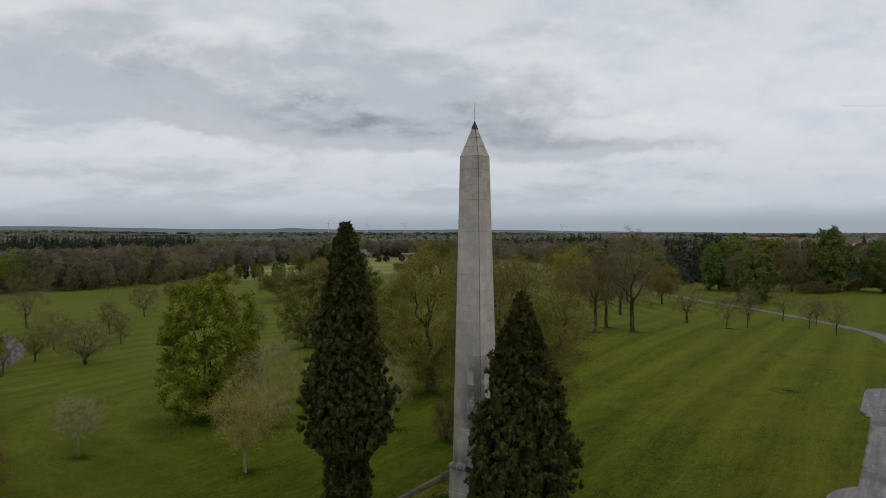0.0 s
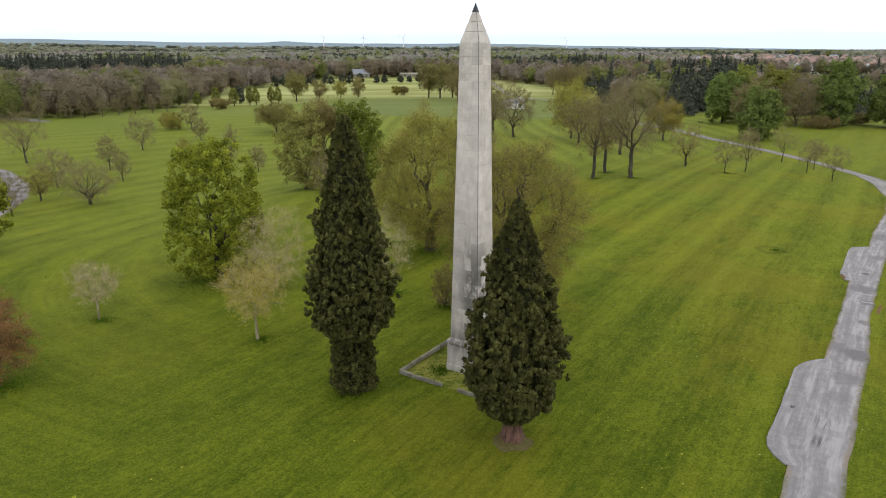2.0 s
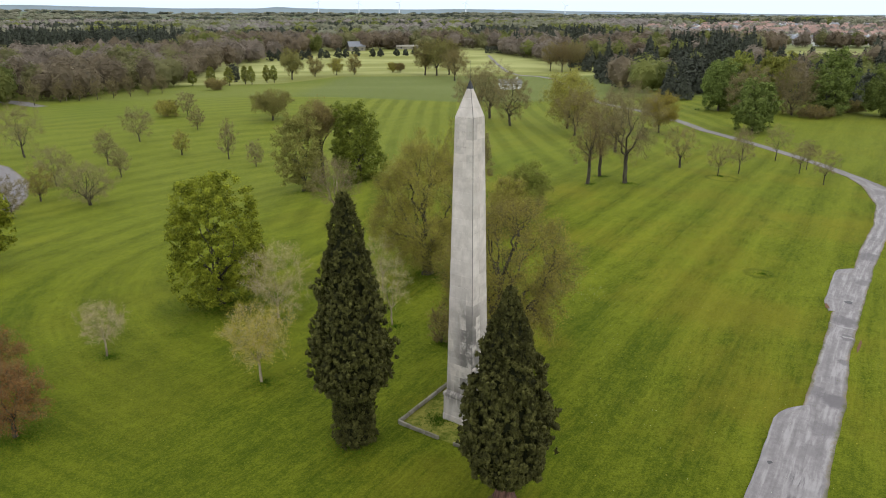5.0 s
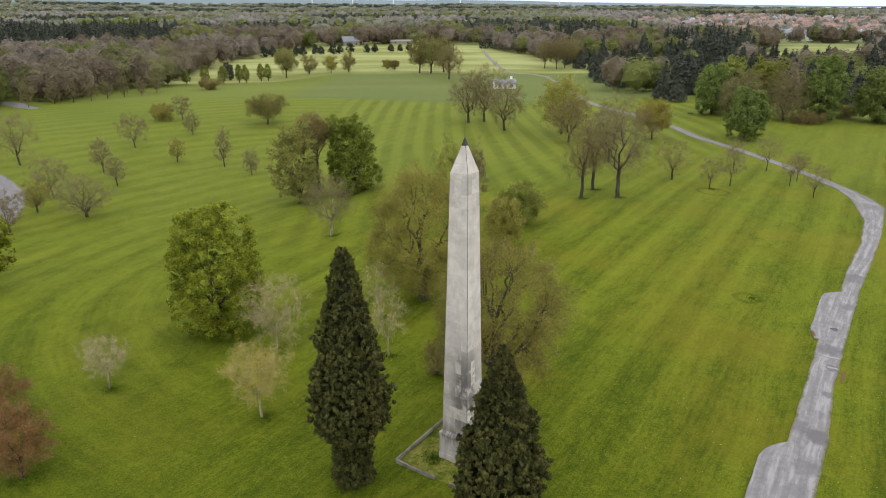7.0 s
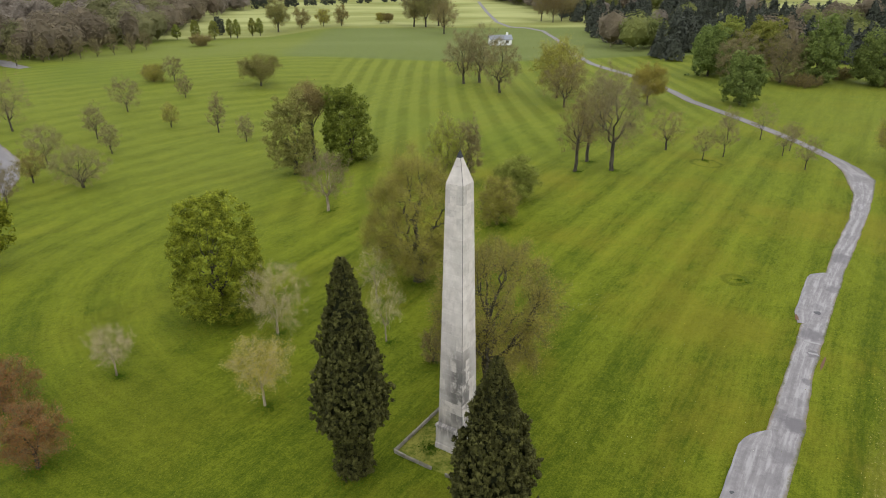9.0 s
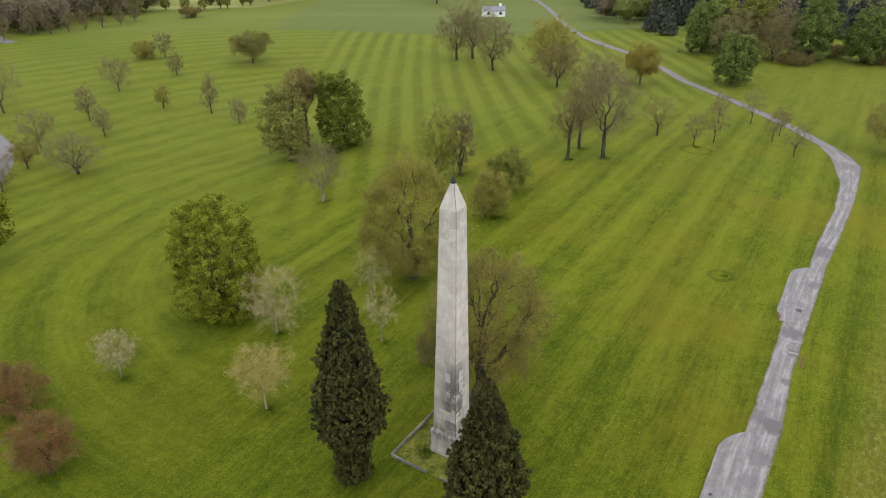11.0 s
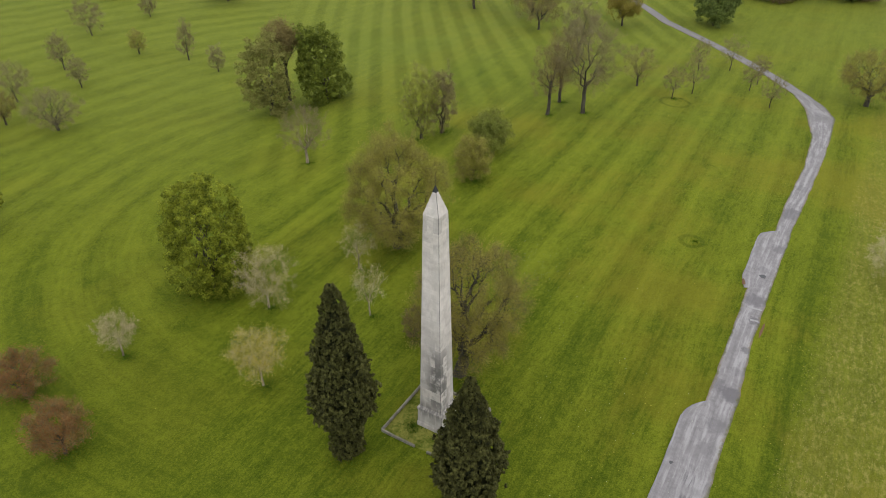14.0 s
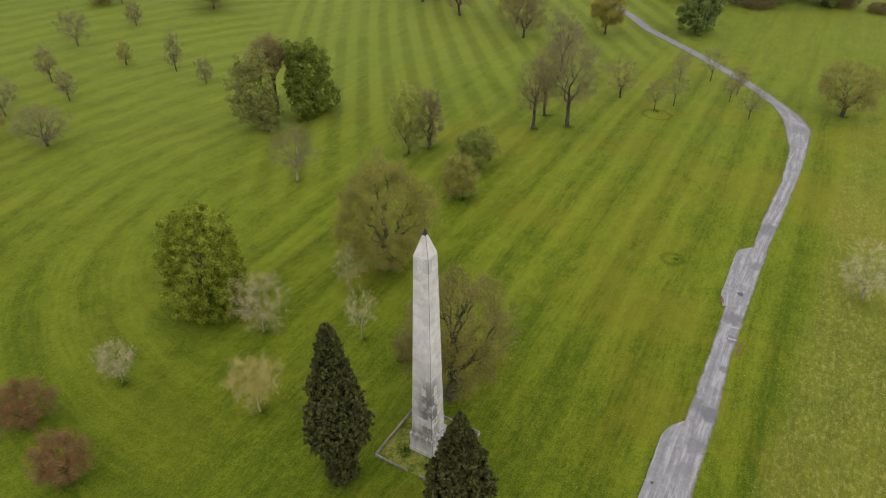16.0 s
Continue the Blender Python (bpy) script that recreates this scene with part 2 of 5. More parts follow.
def lawn_material():
    m, nt, b = material("mown_grass", 0.9, 0.05)
    p = where(nt)
    s = nd(nt, "ShaderNodeSeparateXYZ", None, i0=p).outputs
    x, y = s[0], s[1]

    def add(*a):
        out = a[0]
        for q in a[1:]:
            out = mth(nt, "ADD", out, q)
        return out

    def mul(*a):
        out = a[0]
        for q in a[1:]:
            out = mth(nt, "MULTIPLY", out, q)
        return out

    def swing(v, amount):
        return mul(mth(nt, "SUBTRACT", v, 0.5), amount)

    def away_from(point):
        return nd(nt, "ShaderNodeVectorMath", {"operation": "DISTANCE"}, i0=p, i1=point).outputs["Value"]

    def along(u, v, su, sv, detail=4.0, rough=0.6):
        vec = nd(nt, "ShaderNodeCombineXYZ", None, i0=mul(u, su), i1=mul(v, sv), i2=0.0).outputs[0]
        return noise_of(nt, vec, 1.0, detail, rough)

    grain = noise_of(nt, p, 2.6, 5.0, 0.75)
    fine = noise_of(nt, p, 7.5, 4.0, 0.8)
    mid = noise_of(nt, p, 0.55, 5.0, 0.6)
    blotch = noise_of(nt, p, 0.2, 4.0, 0.6, 0.6)
    wide = noise_of(nt, p, 0.055, 4.0, 0.55)
    vast = noise_of(nt, p, 0.011, 3.0, 0.5)
    bend = swing(noise_of(nt, p, 0.02, 2.0), 3.0)
    # mowing stripes: diagonal near the monument, straight ahead on the far slope, round in arcs to the west
    across = add(mth(nt, "SUBTRACT", mul(x, 0.836), mul(y, 0.549)), mul(bend, 0.6))
    length = add(mul(x, 0.549), mul(y, 0.836))
    arc = add(away_from((2.0, 80.0, 0.0)), bend)
    west = step(nt, add(x, mul(y, 0.06)), -24.0, -8.0, 1.0, 0.0)
    far_side = step(nt, y, 105.0, 150.0)
    # the straight-ahead stripes begin beyond a line that runs off to the north-east
    turned = step(nt, add(mth(nt, "SUBTRACT", y, mul(x, 0.75)), mul(bend, 2.0)), 92.0, 112.0)
    ahead_x = add(x, mul(bend, 0.5), mul(0.00022, mth(nt, "SUBTRACT", y, 190.0), mth(nt, "SUBTRACT", y, 190.0), -1.0))

    def bands(v, period, sharp):
        w = mth(nt, "SINE", mul(v, 2 * math.pi / period))
        return step(nt, w, -sharp, sharp, -1.0, 1.0)

    diag_s = add(mul(bands(across, 6.0, 0.9), 0.62), mul(bands(across, 2.35, 1.0), 0.28))
    ahead_s = mul(bands(ahead_x, 5.2, 0.8), 0.80)
    east_s = add(mul(diag_s, mth(nt, "SUBTRACT", 1.0, turned)), mul(ahead_s, turned))
    west_s = mul(bands(add(arc, swing(wide, 12.0)), 7.0, 0.9), 0.42)
    stripe = add(mul(east_s, mth(nt, "SUBTRACT", 1.0, west)), mul(west_s, west))
    # no stripes round the monument and beyond the road
    near_ob = step(nt, away_from((-6.0, 38.0, 0.0)), 12.0, 28.0)
    beyond = step(nt, mth(nt, "SUBTRACT", mul(x, 0.81), mul(y, 0.585)), 2.0, 3.5, 1.0, 0.15)
    stripe = mul(stripe, near_ob, beyond)
    stripe = mul(stripe, step(nt, mth(nt, "SUBTRACT", x, mul(y, 0.28)), 12.0, 40.0, 1.0, mth(nt, "SUBTRACT", 1.0, mul(far_side, 0.75))))
    stripe = mul(stripe, step(nt, y, 262.0, 275.0, 1.0, 0.10), step(nt, wide, 0.30, 0.62, 0.45, 1.1))
    # swaths left along the mower's way, coarse and fine
    coarse = along(across, length, 0.55, 0.05)
    thin = along(across, length, 2.4, 0.22, 5.0, 0.7)
    hair = along(across, length, 6.5, 0.9, 4.0, 0.7)
    thin_w = along(arc, length, 1.6, 0.22, 4.0, 0.65)
    coarse_w = along(arc, length, 0.45, 0.05)
    swath = add(mul(coarse, mth(nt, "SUBTRACT", 1.0, west)), mul(coarse_w, west))
    east = mth(nt, "SUBTRACT", 1.0, west)
    clump = noise_of(nt, p, 1.15, 5.0, 0.72, 0.3)
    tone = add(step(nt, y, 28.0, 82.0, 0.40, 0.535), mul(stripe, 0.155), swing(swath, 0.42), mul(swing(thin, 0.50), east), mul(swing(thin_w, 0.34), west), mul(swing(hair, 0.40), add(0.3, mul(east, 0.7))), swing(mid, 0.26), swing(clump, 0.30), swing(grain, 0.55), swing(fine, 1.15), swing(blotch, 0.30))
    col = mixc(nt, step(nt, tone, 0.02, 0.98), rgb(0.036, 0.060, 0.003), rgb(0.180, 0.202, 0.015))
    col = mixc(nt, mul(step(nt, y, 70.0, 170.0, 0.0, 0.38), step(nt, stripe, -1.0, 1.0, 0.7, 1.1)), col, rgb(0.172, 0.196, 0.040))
    # yellower and browner worn stretches
    col = mixc(nt, mul(step(nt, add(wide, swing(thin, 0.25)), 0.45, 0.66, 0.0, 0.52), step(nt, x, -14.0, 4.0, 0.3, 1.0), step(nt, y, 95.0, 150.0, 1.0, 0.35)), col, rgb(0.172, 0.150, 0.014))
    col = mixc(nt, step(nt, vast, 0.52, 0.70, 0.0, 0.4), col, rgb(0.075, 0.115, 0.009))
    # dull band of coarser turf before the fields
    yb = add(y, step(nt, x, -85.0, -50.0, 48.0, 0.0))
    dull = mul(step(nt, y, 257.0, 263.0), step(nt, yb, 388.0, 398.0, 1.0, 0.0), step(nt, add(x, swing(wide, 8.0)), -60.0, -48.0, 0.25, 1.0))
    col = mixc(nt, mul(dull, 0.8), col, rgb(0.112, 0.138, 0.042))
    # fairy rings
    for cx, cy, r in RINGS:
        d = add(away_from((cx, cy, -0.3)), swing(mid, 0.5))
        ring = step(nt, mth(nt, "ABSOLUTE", mth(nt, "SUBTRACT", d, r)), 0.12, 0.5, 0.38, 0.0)
        col = mixc(nt, mul(ring, step(nt, blotch, 0.35, 0.5)), col, rgb(0.03, 0.055, 0.004))
    # rough verge east of the road with pale tufts
    verge = step(nt, add(mth(nt, "SUBTRACT", mul(x, 0.81), mul(y, 0.585)), swing(wide, 4.0)), 2.0, 4.6)
    tuft = mul(step(nt, along(across, length, 2.6, 1.1, 7.0, 0.78), 0.46, 0.66), step(nt, blotch, 0.30, 0.58, 0.25, 1.1))
    col = mixc(nt, mul(verge, step(nt, y, 60.0, 130.0, 0.22, 0.0)), col, rgb(0.20, 0.175, 0.035))
    col = mixc(nt, mul(verge, tuft, step(nt, y, 60.0, 130.0, 0.55, 0.18)), col, rgb(0.32, 0.275, 0.075))
    # dandelions
    vor = nd(nt, "ShaderNodeTexVoronoi", None, Vector=p, Scale=1.3).outputs
    dots = mul(step(nt, vor[0], 0.03, 0.10, 1.0, 0.0), step(nt, noise_of(nt, p, 0.12, 3.0), 0.50, 0.60))
    col = mixc(nt, mul(dots, 0.75), col, rgb(0.42, 0.36, 0.06))
    # fields further off
    away = step(nt, y, 262.0, 272.0)
    hay = mixc(nt, step(nt, noise_of(nt, nd(nt, "ShaderNodeMapping", None, Vector=p, Scale=(0.5, 1.5, 1.0)).outputs[0], 0.02, 4.0), 0.36, 0.66), rgb(0.21, 0.215, 0.065), rgb(0.37, 0.375, 0.155))
    col = mixc(nt, mul(away, step(nt, yb, 388.0, 400.0, 0.08, 0.8)), col, hay)
    # longer straw-coloured grass inside the kerb
    rel = nd(nt, "ShaderNodeVectorRotate", None, Vector=nd(nt, "ShaderNodeVectorMath", {"operation": "SUBTRACT"}, i0=p, i1=(1.88, 40.45, 0.0)).outputs[0], Axis=(0, 0, 1), Angle=radians(-55)).outputs[0]
    rs = nd(nt, "ShaderNodeSeparateXYZ", None, i0=rel).outputs
    plot = step(nt, mth(nt, "MAXIMUM", mth(nt, "ABSOLUTE", rs[0]), mth(nt, "ABSOLUTE", rs[1])), 3.15, 3.3, 0.8, 0.0)
    col = mixc(nt, plot, col, mixc(nt, step(nt, add(mul(mid, 0.5), mul(grain, 0.5)), 0.38, 0.62), rgb(0.065, 0.095, 0.008), rgb(0.29, 0.27, 0.062)))
    country = mixc(nt, step(nt, noise_of(nt, p, 0.0035, 6.0, 0.65), 0.44, 0.58), rgb(0.095, 0.10, 0.07), rgb(0.15, 0.178, 0.09))
    r = nd(nt, "ShaderNodeVectorMath", {"operation": "LENGTH"}, i0=p).outputs["Value"]
    col = mixc(nt, step(nt, r, 620.0, 900.0), col, country)
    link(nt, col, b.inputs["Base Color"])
    bump(nt, b, add(grain, fine, mul(mid, 1.5)), 0.8, 0.10)
    return m


def road_material(ragged=True):
    """Worn tarmac; the strip's own map gives across (0 to 1) and along (metres)."""
    m, nt, b = material("worn_tarmac", 0.85, 0.2)
    p = where(nt)
    uv = nt.nodes.new("ShaderNodeTexCoord").outputs["UV"]
    us = nd(nt, "ShaderNodeSeparateXYZ", None, i0=uv).outputs
    n2 = noise_of(nt, p, 9.0, 4.0, 0.75)
    n3 = noise_of(nt, p, 0.35, 4.0, 0.6)
    grit = noise_of(nt, p, 2.2, 5.0, 0.7)
    run = nd(nt, "ShaderNodeCombineXYZ", None, i0=mth(nt, "MULTIPLY", us[0], 4.5), i1=mth(nt, "MULTIPLY", us[1], 0.16), i2=0.0).outputs[0]
    track = noise_of(nt, run, 1.0, 5.0, 0.65)
    col = mixc(nt, step(nt, grit, 0.3, 0.7), rgb(0.165, 0.151, 0.150), rgb(0.25, 0.231, 0.230))
    col = mixc(nt, step(nt, track, 0.47, 0.62, 0.0, 0.70), col, rgb(0.36, 0.34, 0.335))
    col = mixc(nt, step(nt, track, 0.36, 0.47, 0.58, 0.0), col, rgb(0.13, 0.12, 0.118))
    col = mixc(nt, step(nt, n3, 0.53, 0.66, 0.0, 0.55), col, rgb(0.175, 0.160, 0.158))
    col = mixc(nt, mth(nt, "MULTIPLY", n2, 0.4), col, rgb(0.215, 0.20, 0.198))
    col = mixc(nt, step(nt, nd(nt, "ShaderNodeSeparateXYZ", None, i0=p).outputs[1], 100.0, 128.0, 0.0, 0.65), col, rgb(0.165, 0.152, 0.152))
    # old repairs and tyre marks: (place, half size, strength)
    for cx, cy, rad, much in ((26.5, 43.4, 1.2, 0.6), (35.4, 55.0, 1.3, 0.75), (31.2, 47.5, 0.6, 0.7), (42.6, 64.4, 1.0, 0.5), (24.8, 38.4, 1.1, 0.45), (48.0, 72.6, 1.9, 0.7), (53.0, 79.5, 1.3, 0.4), (70.0, 106.5, 2.2, 0.5), (27.4, 41.8, 1.15, 0.85), (33.9, 51.7, 0.7, 0.75), (33.2, 49.0, 0.5, 0.4), (29.0, 44.6, 0.7, 0.35), (38.8, 60.4, 0.8, 0.35), (23.0, 36.2, 0.8, 0.3)):
        off = nd(nt, "ShaderNodeVectorMath", {"operation": "DISTANCE"}, i0=p, i1=(cx, cy, 0.0)).outputs["Value"]
        worn = step(nt, mth(nt, "ADD", off, mth(nt, "MULTIPLY", mth(nt, "SUBTRACT", grit, 0.5), 1.1)), rad * 0.55, rad * 1.1, much, 0.0)
        col = mixc(nt, worn, col, rgb(0.125, 0.114, 0.118))
    for cx, cy, rad in ((20.7, 33.4, 0.95), (21.1, 32.8, 0.8), (19.5, 31.4, 0.9)):
        off = nd(nt, "ShaderNodeVectorMath", {"operation": "DISTANCE"}, i0=p, i1=(cx, cy, 0.0)).outputs["Value"]
        worn = mth(nt, "MULTIPLY", step(nt, off, rad * 0.3, rad, 0.9, 0.0), step(nt, track, 0.42, 0.56, 1.0, 0.0))
        col = mixc(nt, worn, col, rgb(0.075, 0.07, 0.073))
    # earth and moss creep in from both edges
    edge = mth(nt, "ABSOLUTE", mth(nt, "SUBTRACT", us[0], 0.5))
    creep = step(nt, mth(nt, "ADD", edge, mth(nt, "MULTIPLY", mth(nt, "SUBTRACT", grit, 0.5), 0.30)), 0.38, 0.50, 0.0, 0.85)
    if ragged:
        col = mixc(nt, creep, col, mixc(nt, step(nt, n3, 0.4, 0.6), rgb(0.19, 0.145, 0.095), rgb(0.085, 0.085, 0.025)))
    link(nt, col, b.inputs["Base Color"])
    bump(nt, b, n2, 0.4, 0.02)
    return m


def stone_material(name, dark, light, stains=True):
    m, nt, b = material(name, 0.85, 0.25)
    p = where(nt)
    own = nt.nodes.new("ShaderNodeObjectInfo").outputs["Random"]
    n1 = noise_of(nt, p, 1.3, 6.0, 0.65)
    n2 = noise_of(nt, p, 14.0, 4.0, 0.7)
    col = mixc(nt, step(nt, mth(nt, "ADD", mth(nt, "MULTIPLY", n1, 0.85), mth(nt, "MULTIPLY", own, 0.15)), 0.25, 0.7), rgb(*dark), rgb(*light))
    col = mixc(nt, mth(nt, "MULTIPLY", n2, 0.3), col, rgb(*[0.6 * v for v in dark]))
    if stains:
        z = nd(nt, "ShaderNodeSeparateXYZ", None, i0=p).outputs[2]
        rel = nd(nt, "ShaderNodeVectorMath", {"operation": "SUBTRACT"}, i0=p, i1=(1.88, 40.45, 0.0)).outputs[0]
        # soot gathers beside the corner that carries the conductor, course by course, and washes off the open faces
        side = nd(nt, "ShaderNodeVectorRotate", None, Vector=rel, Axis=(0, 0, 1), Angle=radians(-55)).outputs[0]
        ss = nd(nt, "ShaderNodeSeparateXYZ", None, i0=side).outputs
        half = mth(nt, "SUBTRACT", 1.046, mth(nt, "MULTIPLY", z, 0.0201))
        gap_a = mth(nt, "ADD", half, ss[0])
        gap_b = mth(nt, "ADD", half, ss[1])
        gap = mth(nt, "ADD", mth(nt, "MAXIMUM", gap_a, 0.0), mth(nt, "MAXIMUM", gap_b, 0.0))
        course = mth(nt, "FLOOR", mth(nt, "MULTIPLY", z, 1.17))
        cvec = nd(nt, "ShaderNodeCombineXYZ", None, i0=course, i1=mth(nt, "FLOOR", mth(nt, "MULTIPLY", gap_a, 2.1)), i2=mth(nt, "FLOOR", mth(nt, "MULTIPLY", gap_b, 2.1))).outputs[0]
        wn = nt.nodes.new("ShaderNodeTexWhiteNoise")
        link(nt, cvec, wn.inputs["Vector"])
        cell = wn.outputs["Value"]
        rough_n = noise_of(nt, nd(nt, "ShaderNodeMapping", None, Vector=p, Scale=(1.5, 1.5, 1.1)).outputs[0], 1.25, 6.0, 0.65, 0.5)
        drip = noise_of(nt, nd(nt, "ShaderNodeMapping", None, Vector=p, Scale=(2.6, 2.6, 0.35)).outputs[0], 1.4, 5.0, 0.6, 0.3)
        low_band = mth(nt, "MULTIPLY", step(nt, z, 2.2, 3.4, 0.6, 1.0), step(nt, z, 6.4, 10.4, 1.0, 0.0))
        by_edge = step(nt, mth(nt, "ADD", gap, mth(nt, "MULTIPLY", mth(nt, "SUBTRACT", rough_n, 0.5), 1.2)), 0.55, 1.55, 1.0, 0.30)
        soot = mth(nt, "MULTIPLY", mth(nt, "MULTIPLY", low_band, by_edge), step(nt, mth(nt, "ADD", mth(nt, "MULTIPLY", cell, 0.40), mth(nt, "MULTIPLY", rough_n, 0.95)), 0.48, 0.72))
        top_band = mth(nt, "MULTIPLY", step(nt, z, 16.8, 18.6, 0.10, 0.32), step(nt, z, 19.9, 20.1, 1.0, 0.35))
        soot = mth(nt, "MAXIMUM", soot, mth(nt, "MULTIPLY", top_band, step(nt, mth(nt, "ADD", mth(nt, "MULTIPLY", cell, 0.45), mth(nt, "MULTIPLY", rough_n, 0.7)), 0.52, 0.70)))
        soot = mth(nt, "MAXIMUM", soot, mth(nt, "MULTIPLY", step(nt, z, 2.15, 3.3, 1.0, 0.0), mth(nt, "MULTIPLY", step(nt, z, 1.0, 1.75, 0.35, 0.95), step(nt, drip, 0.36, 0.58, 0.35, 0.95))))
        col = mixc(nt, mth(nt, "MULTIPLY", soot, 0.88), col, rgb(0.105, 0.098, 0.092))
        col = mixc(nt, step(nt, drip, 0.52, 0.68, 0.0, 0.18), col, rgb(0.30, 0.275, 0.245))
        col = mixc(nt, step(nt, own, 0.55, 0.95, 0.0, 0.30), col, rgb(0.36, 0.33, 0.295))
        lich = step(nt, noise_of(nt, p, 3.2, 4.0, 0.6), 0.62, 0.72, 0.0, 0.35)
        col = mixc(nt, lich, col, rgb(0.44, 0.405, 0.36))
    link(nt, col, b.inputs["Base Color"])
    bump(nt, b, mth(nt, "ADD", n2, n1), 0.35, 0.03)
    return m


def plain(name, colour, rough=0.6, spec=0.3, metal=0.0, vary=0.15, scale=2.0):
    m, nt, b = material(name, rough, spec, metal)
    n = noise_of(nt, where(nt), scale, 4.0, 0.6)
    own = nt.nodes.new("ShaderNodeObjectInfo").outputs["Random"]
    f = mth(nt, "ADD", mth(nt, "MULTIPLY", n, 0.6), mth(nt, "MULTIPLY", own, 0.4))
    col = mixc(nt, f, rgb(*[v * (1 - vary) for v in colour]), rgb(*[min(1, v * (1 + vary)) for v in colour]))
    link(nt, col, b.inputs["Base Color"])
    return m


M_LAWN = lawn_material()
M_ROAD = road_material()
M_BAY = road_material(False)
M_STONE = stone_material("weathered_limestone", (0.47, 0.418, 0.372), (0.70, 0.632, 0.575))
M_KERB = stone_material("kerb_stone", (0.14, 0.125, 0.09), (0.33, 0.305, 0.245), False)
M_MORTAR = plain("mortar", (0.17, 0.155, 0.135), 0.95, 0.1)
M_TAPE = plain("weathered_metal_tape", (0.10, 0.095, 0.095), 0.6, 0.4, 0.3)
M_LEAD = plain("dark_metal", (0.035, 0.035, 0.038), 0.5, 0.5, 0.6)
M_SOIL = plain("bare_soil", (0.135, 0.115, 0.042), 0.95, 0.1, 0.0, 0.75, 4.5)
M_WHITE = plain("white_render", (0.78, 0.78, 0.76), 0.7, 0.3, 0.0, 0.05)
M_WALL = plain("pale_brick", (0.42, 0.33, 0.28), 0.85, 0.2, 0.0, 0.25)
M_TILE = plain("red_roof_tiles", (0.29, 0.185, 0.15), 0.8, 0.25, 0.0, 0.35, 0.4)
M_SLATE = plain("grey_slate", (0.20, 0.21, 0.235), 0.6, 0.35, 0.0, 0.25, 0.4)
M_GLASS = plain("dark_panes", (0.03, 0.035, 0.04), 0.12, 0.5)
M_TURBINE = plain("white_steel", (0.75, 0.76, 0.78), 0.45, 0.4)


# ---- mesh helpers ----
def mesh_of(name, verts, faces, mat, smooth=False):
    me = bpy.data.meshes.new(name)
    me.from_pydata(np.asarray(verts, float).tolist(), [], faces if isinstance(faces, list) else faces.tolist())
    me.materials.append(mat)
    if smooth:
        me.polygons.foreach_set("use_smooth", np.ones(len(me.polygons), bool))
    me.update()
    return me


def thing(name, label, category, at=(0, 0, 0), turn=0.0, group=""):
    ob = new(name)
    ob.empty_display_size = 0.3
    ob.matrix_world = pose(*at, 0, 0, turn)
    return tagged(ob, label, category, group)


def part(name, me, parent, label=""):
    ob = new(name, me)
    ob.parent = parent
    if label:
        ob["label"] = label
    return ob


def merge(*pieces):
    """Joins (verts, faces) pieces, each with faces of one size, into one pair."""
    vs, fs, n = [], [], 0
    for v, f in pieces:
        v, f = np.asarray(v, float), np.asarray(f, int)
        if len(v) == 0:
            continue
        vs.append(v)
        fs.extend((f + n).tolist())
        n += len(v)
    return np.concatenate(vs), fs


def unit(a):
    return a / np.maximum(np.linalg.norm(a, axis=-1, keepdims=True), 1e-9)


def tubes(p0, p1, r0, r1, k=5):
    """Tapered tubes between pairs of points, all of k sides."""
    p0, p1, r0, r1 = (np.asarray(a, float) for a in (p0, p1, r0, r1))
    d = unit(p1 - p0)
    ref = np.where(np.abs(d[:, 2:3]) > 0.9, np.array([[1.0, 0, 0]]), np.array([[0, 0, 1.0]]))
    a = unit(np.cross(d, ref))
    b = np.cross(d, a)
    th = np.arange(k) * 2 * np.pi / k
    ring = np.cos(th)[None, :, None] * a[:, None] + np.sin(th)[None, :, None] * b[:, None]
    v = np.stack([p0[:, None] + ring * r0[:, None, None], p1[:, None] + ring * r1[:, None, None]], 1)
    n = len(p0)
    i = np.arange(k)
    j = (i + 1) % k
    q = np.stack([i, j, k + j, k + i], 1)
    f = (np.arange(n) * 2 * k)[:, None, None] + q[None]
    return v.reshape(-1, 3), f.reshape(-1, 4)


def spikes(rng, p, d, length, width, spread=0.6):
    """Thin triangles that start at p and run along d, each turned a little."""
    n = len(p)
    d = unit(d + rng.normal(0, spread, (n, 3)))
    side = unit(np.cross(d, rng.normal(0, 1, (n, 3)))) * (np.asarray(width) / 2).reshape(-1, 1)
    e = p + d * np.asarray(length).reshape(-1, 1)
    v = np.stack([p - side, p + side, e], 1).reshape(-1, 3)
    return v, np.arange(3 * n).reshape(-1, 3)


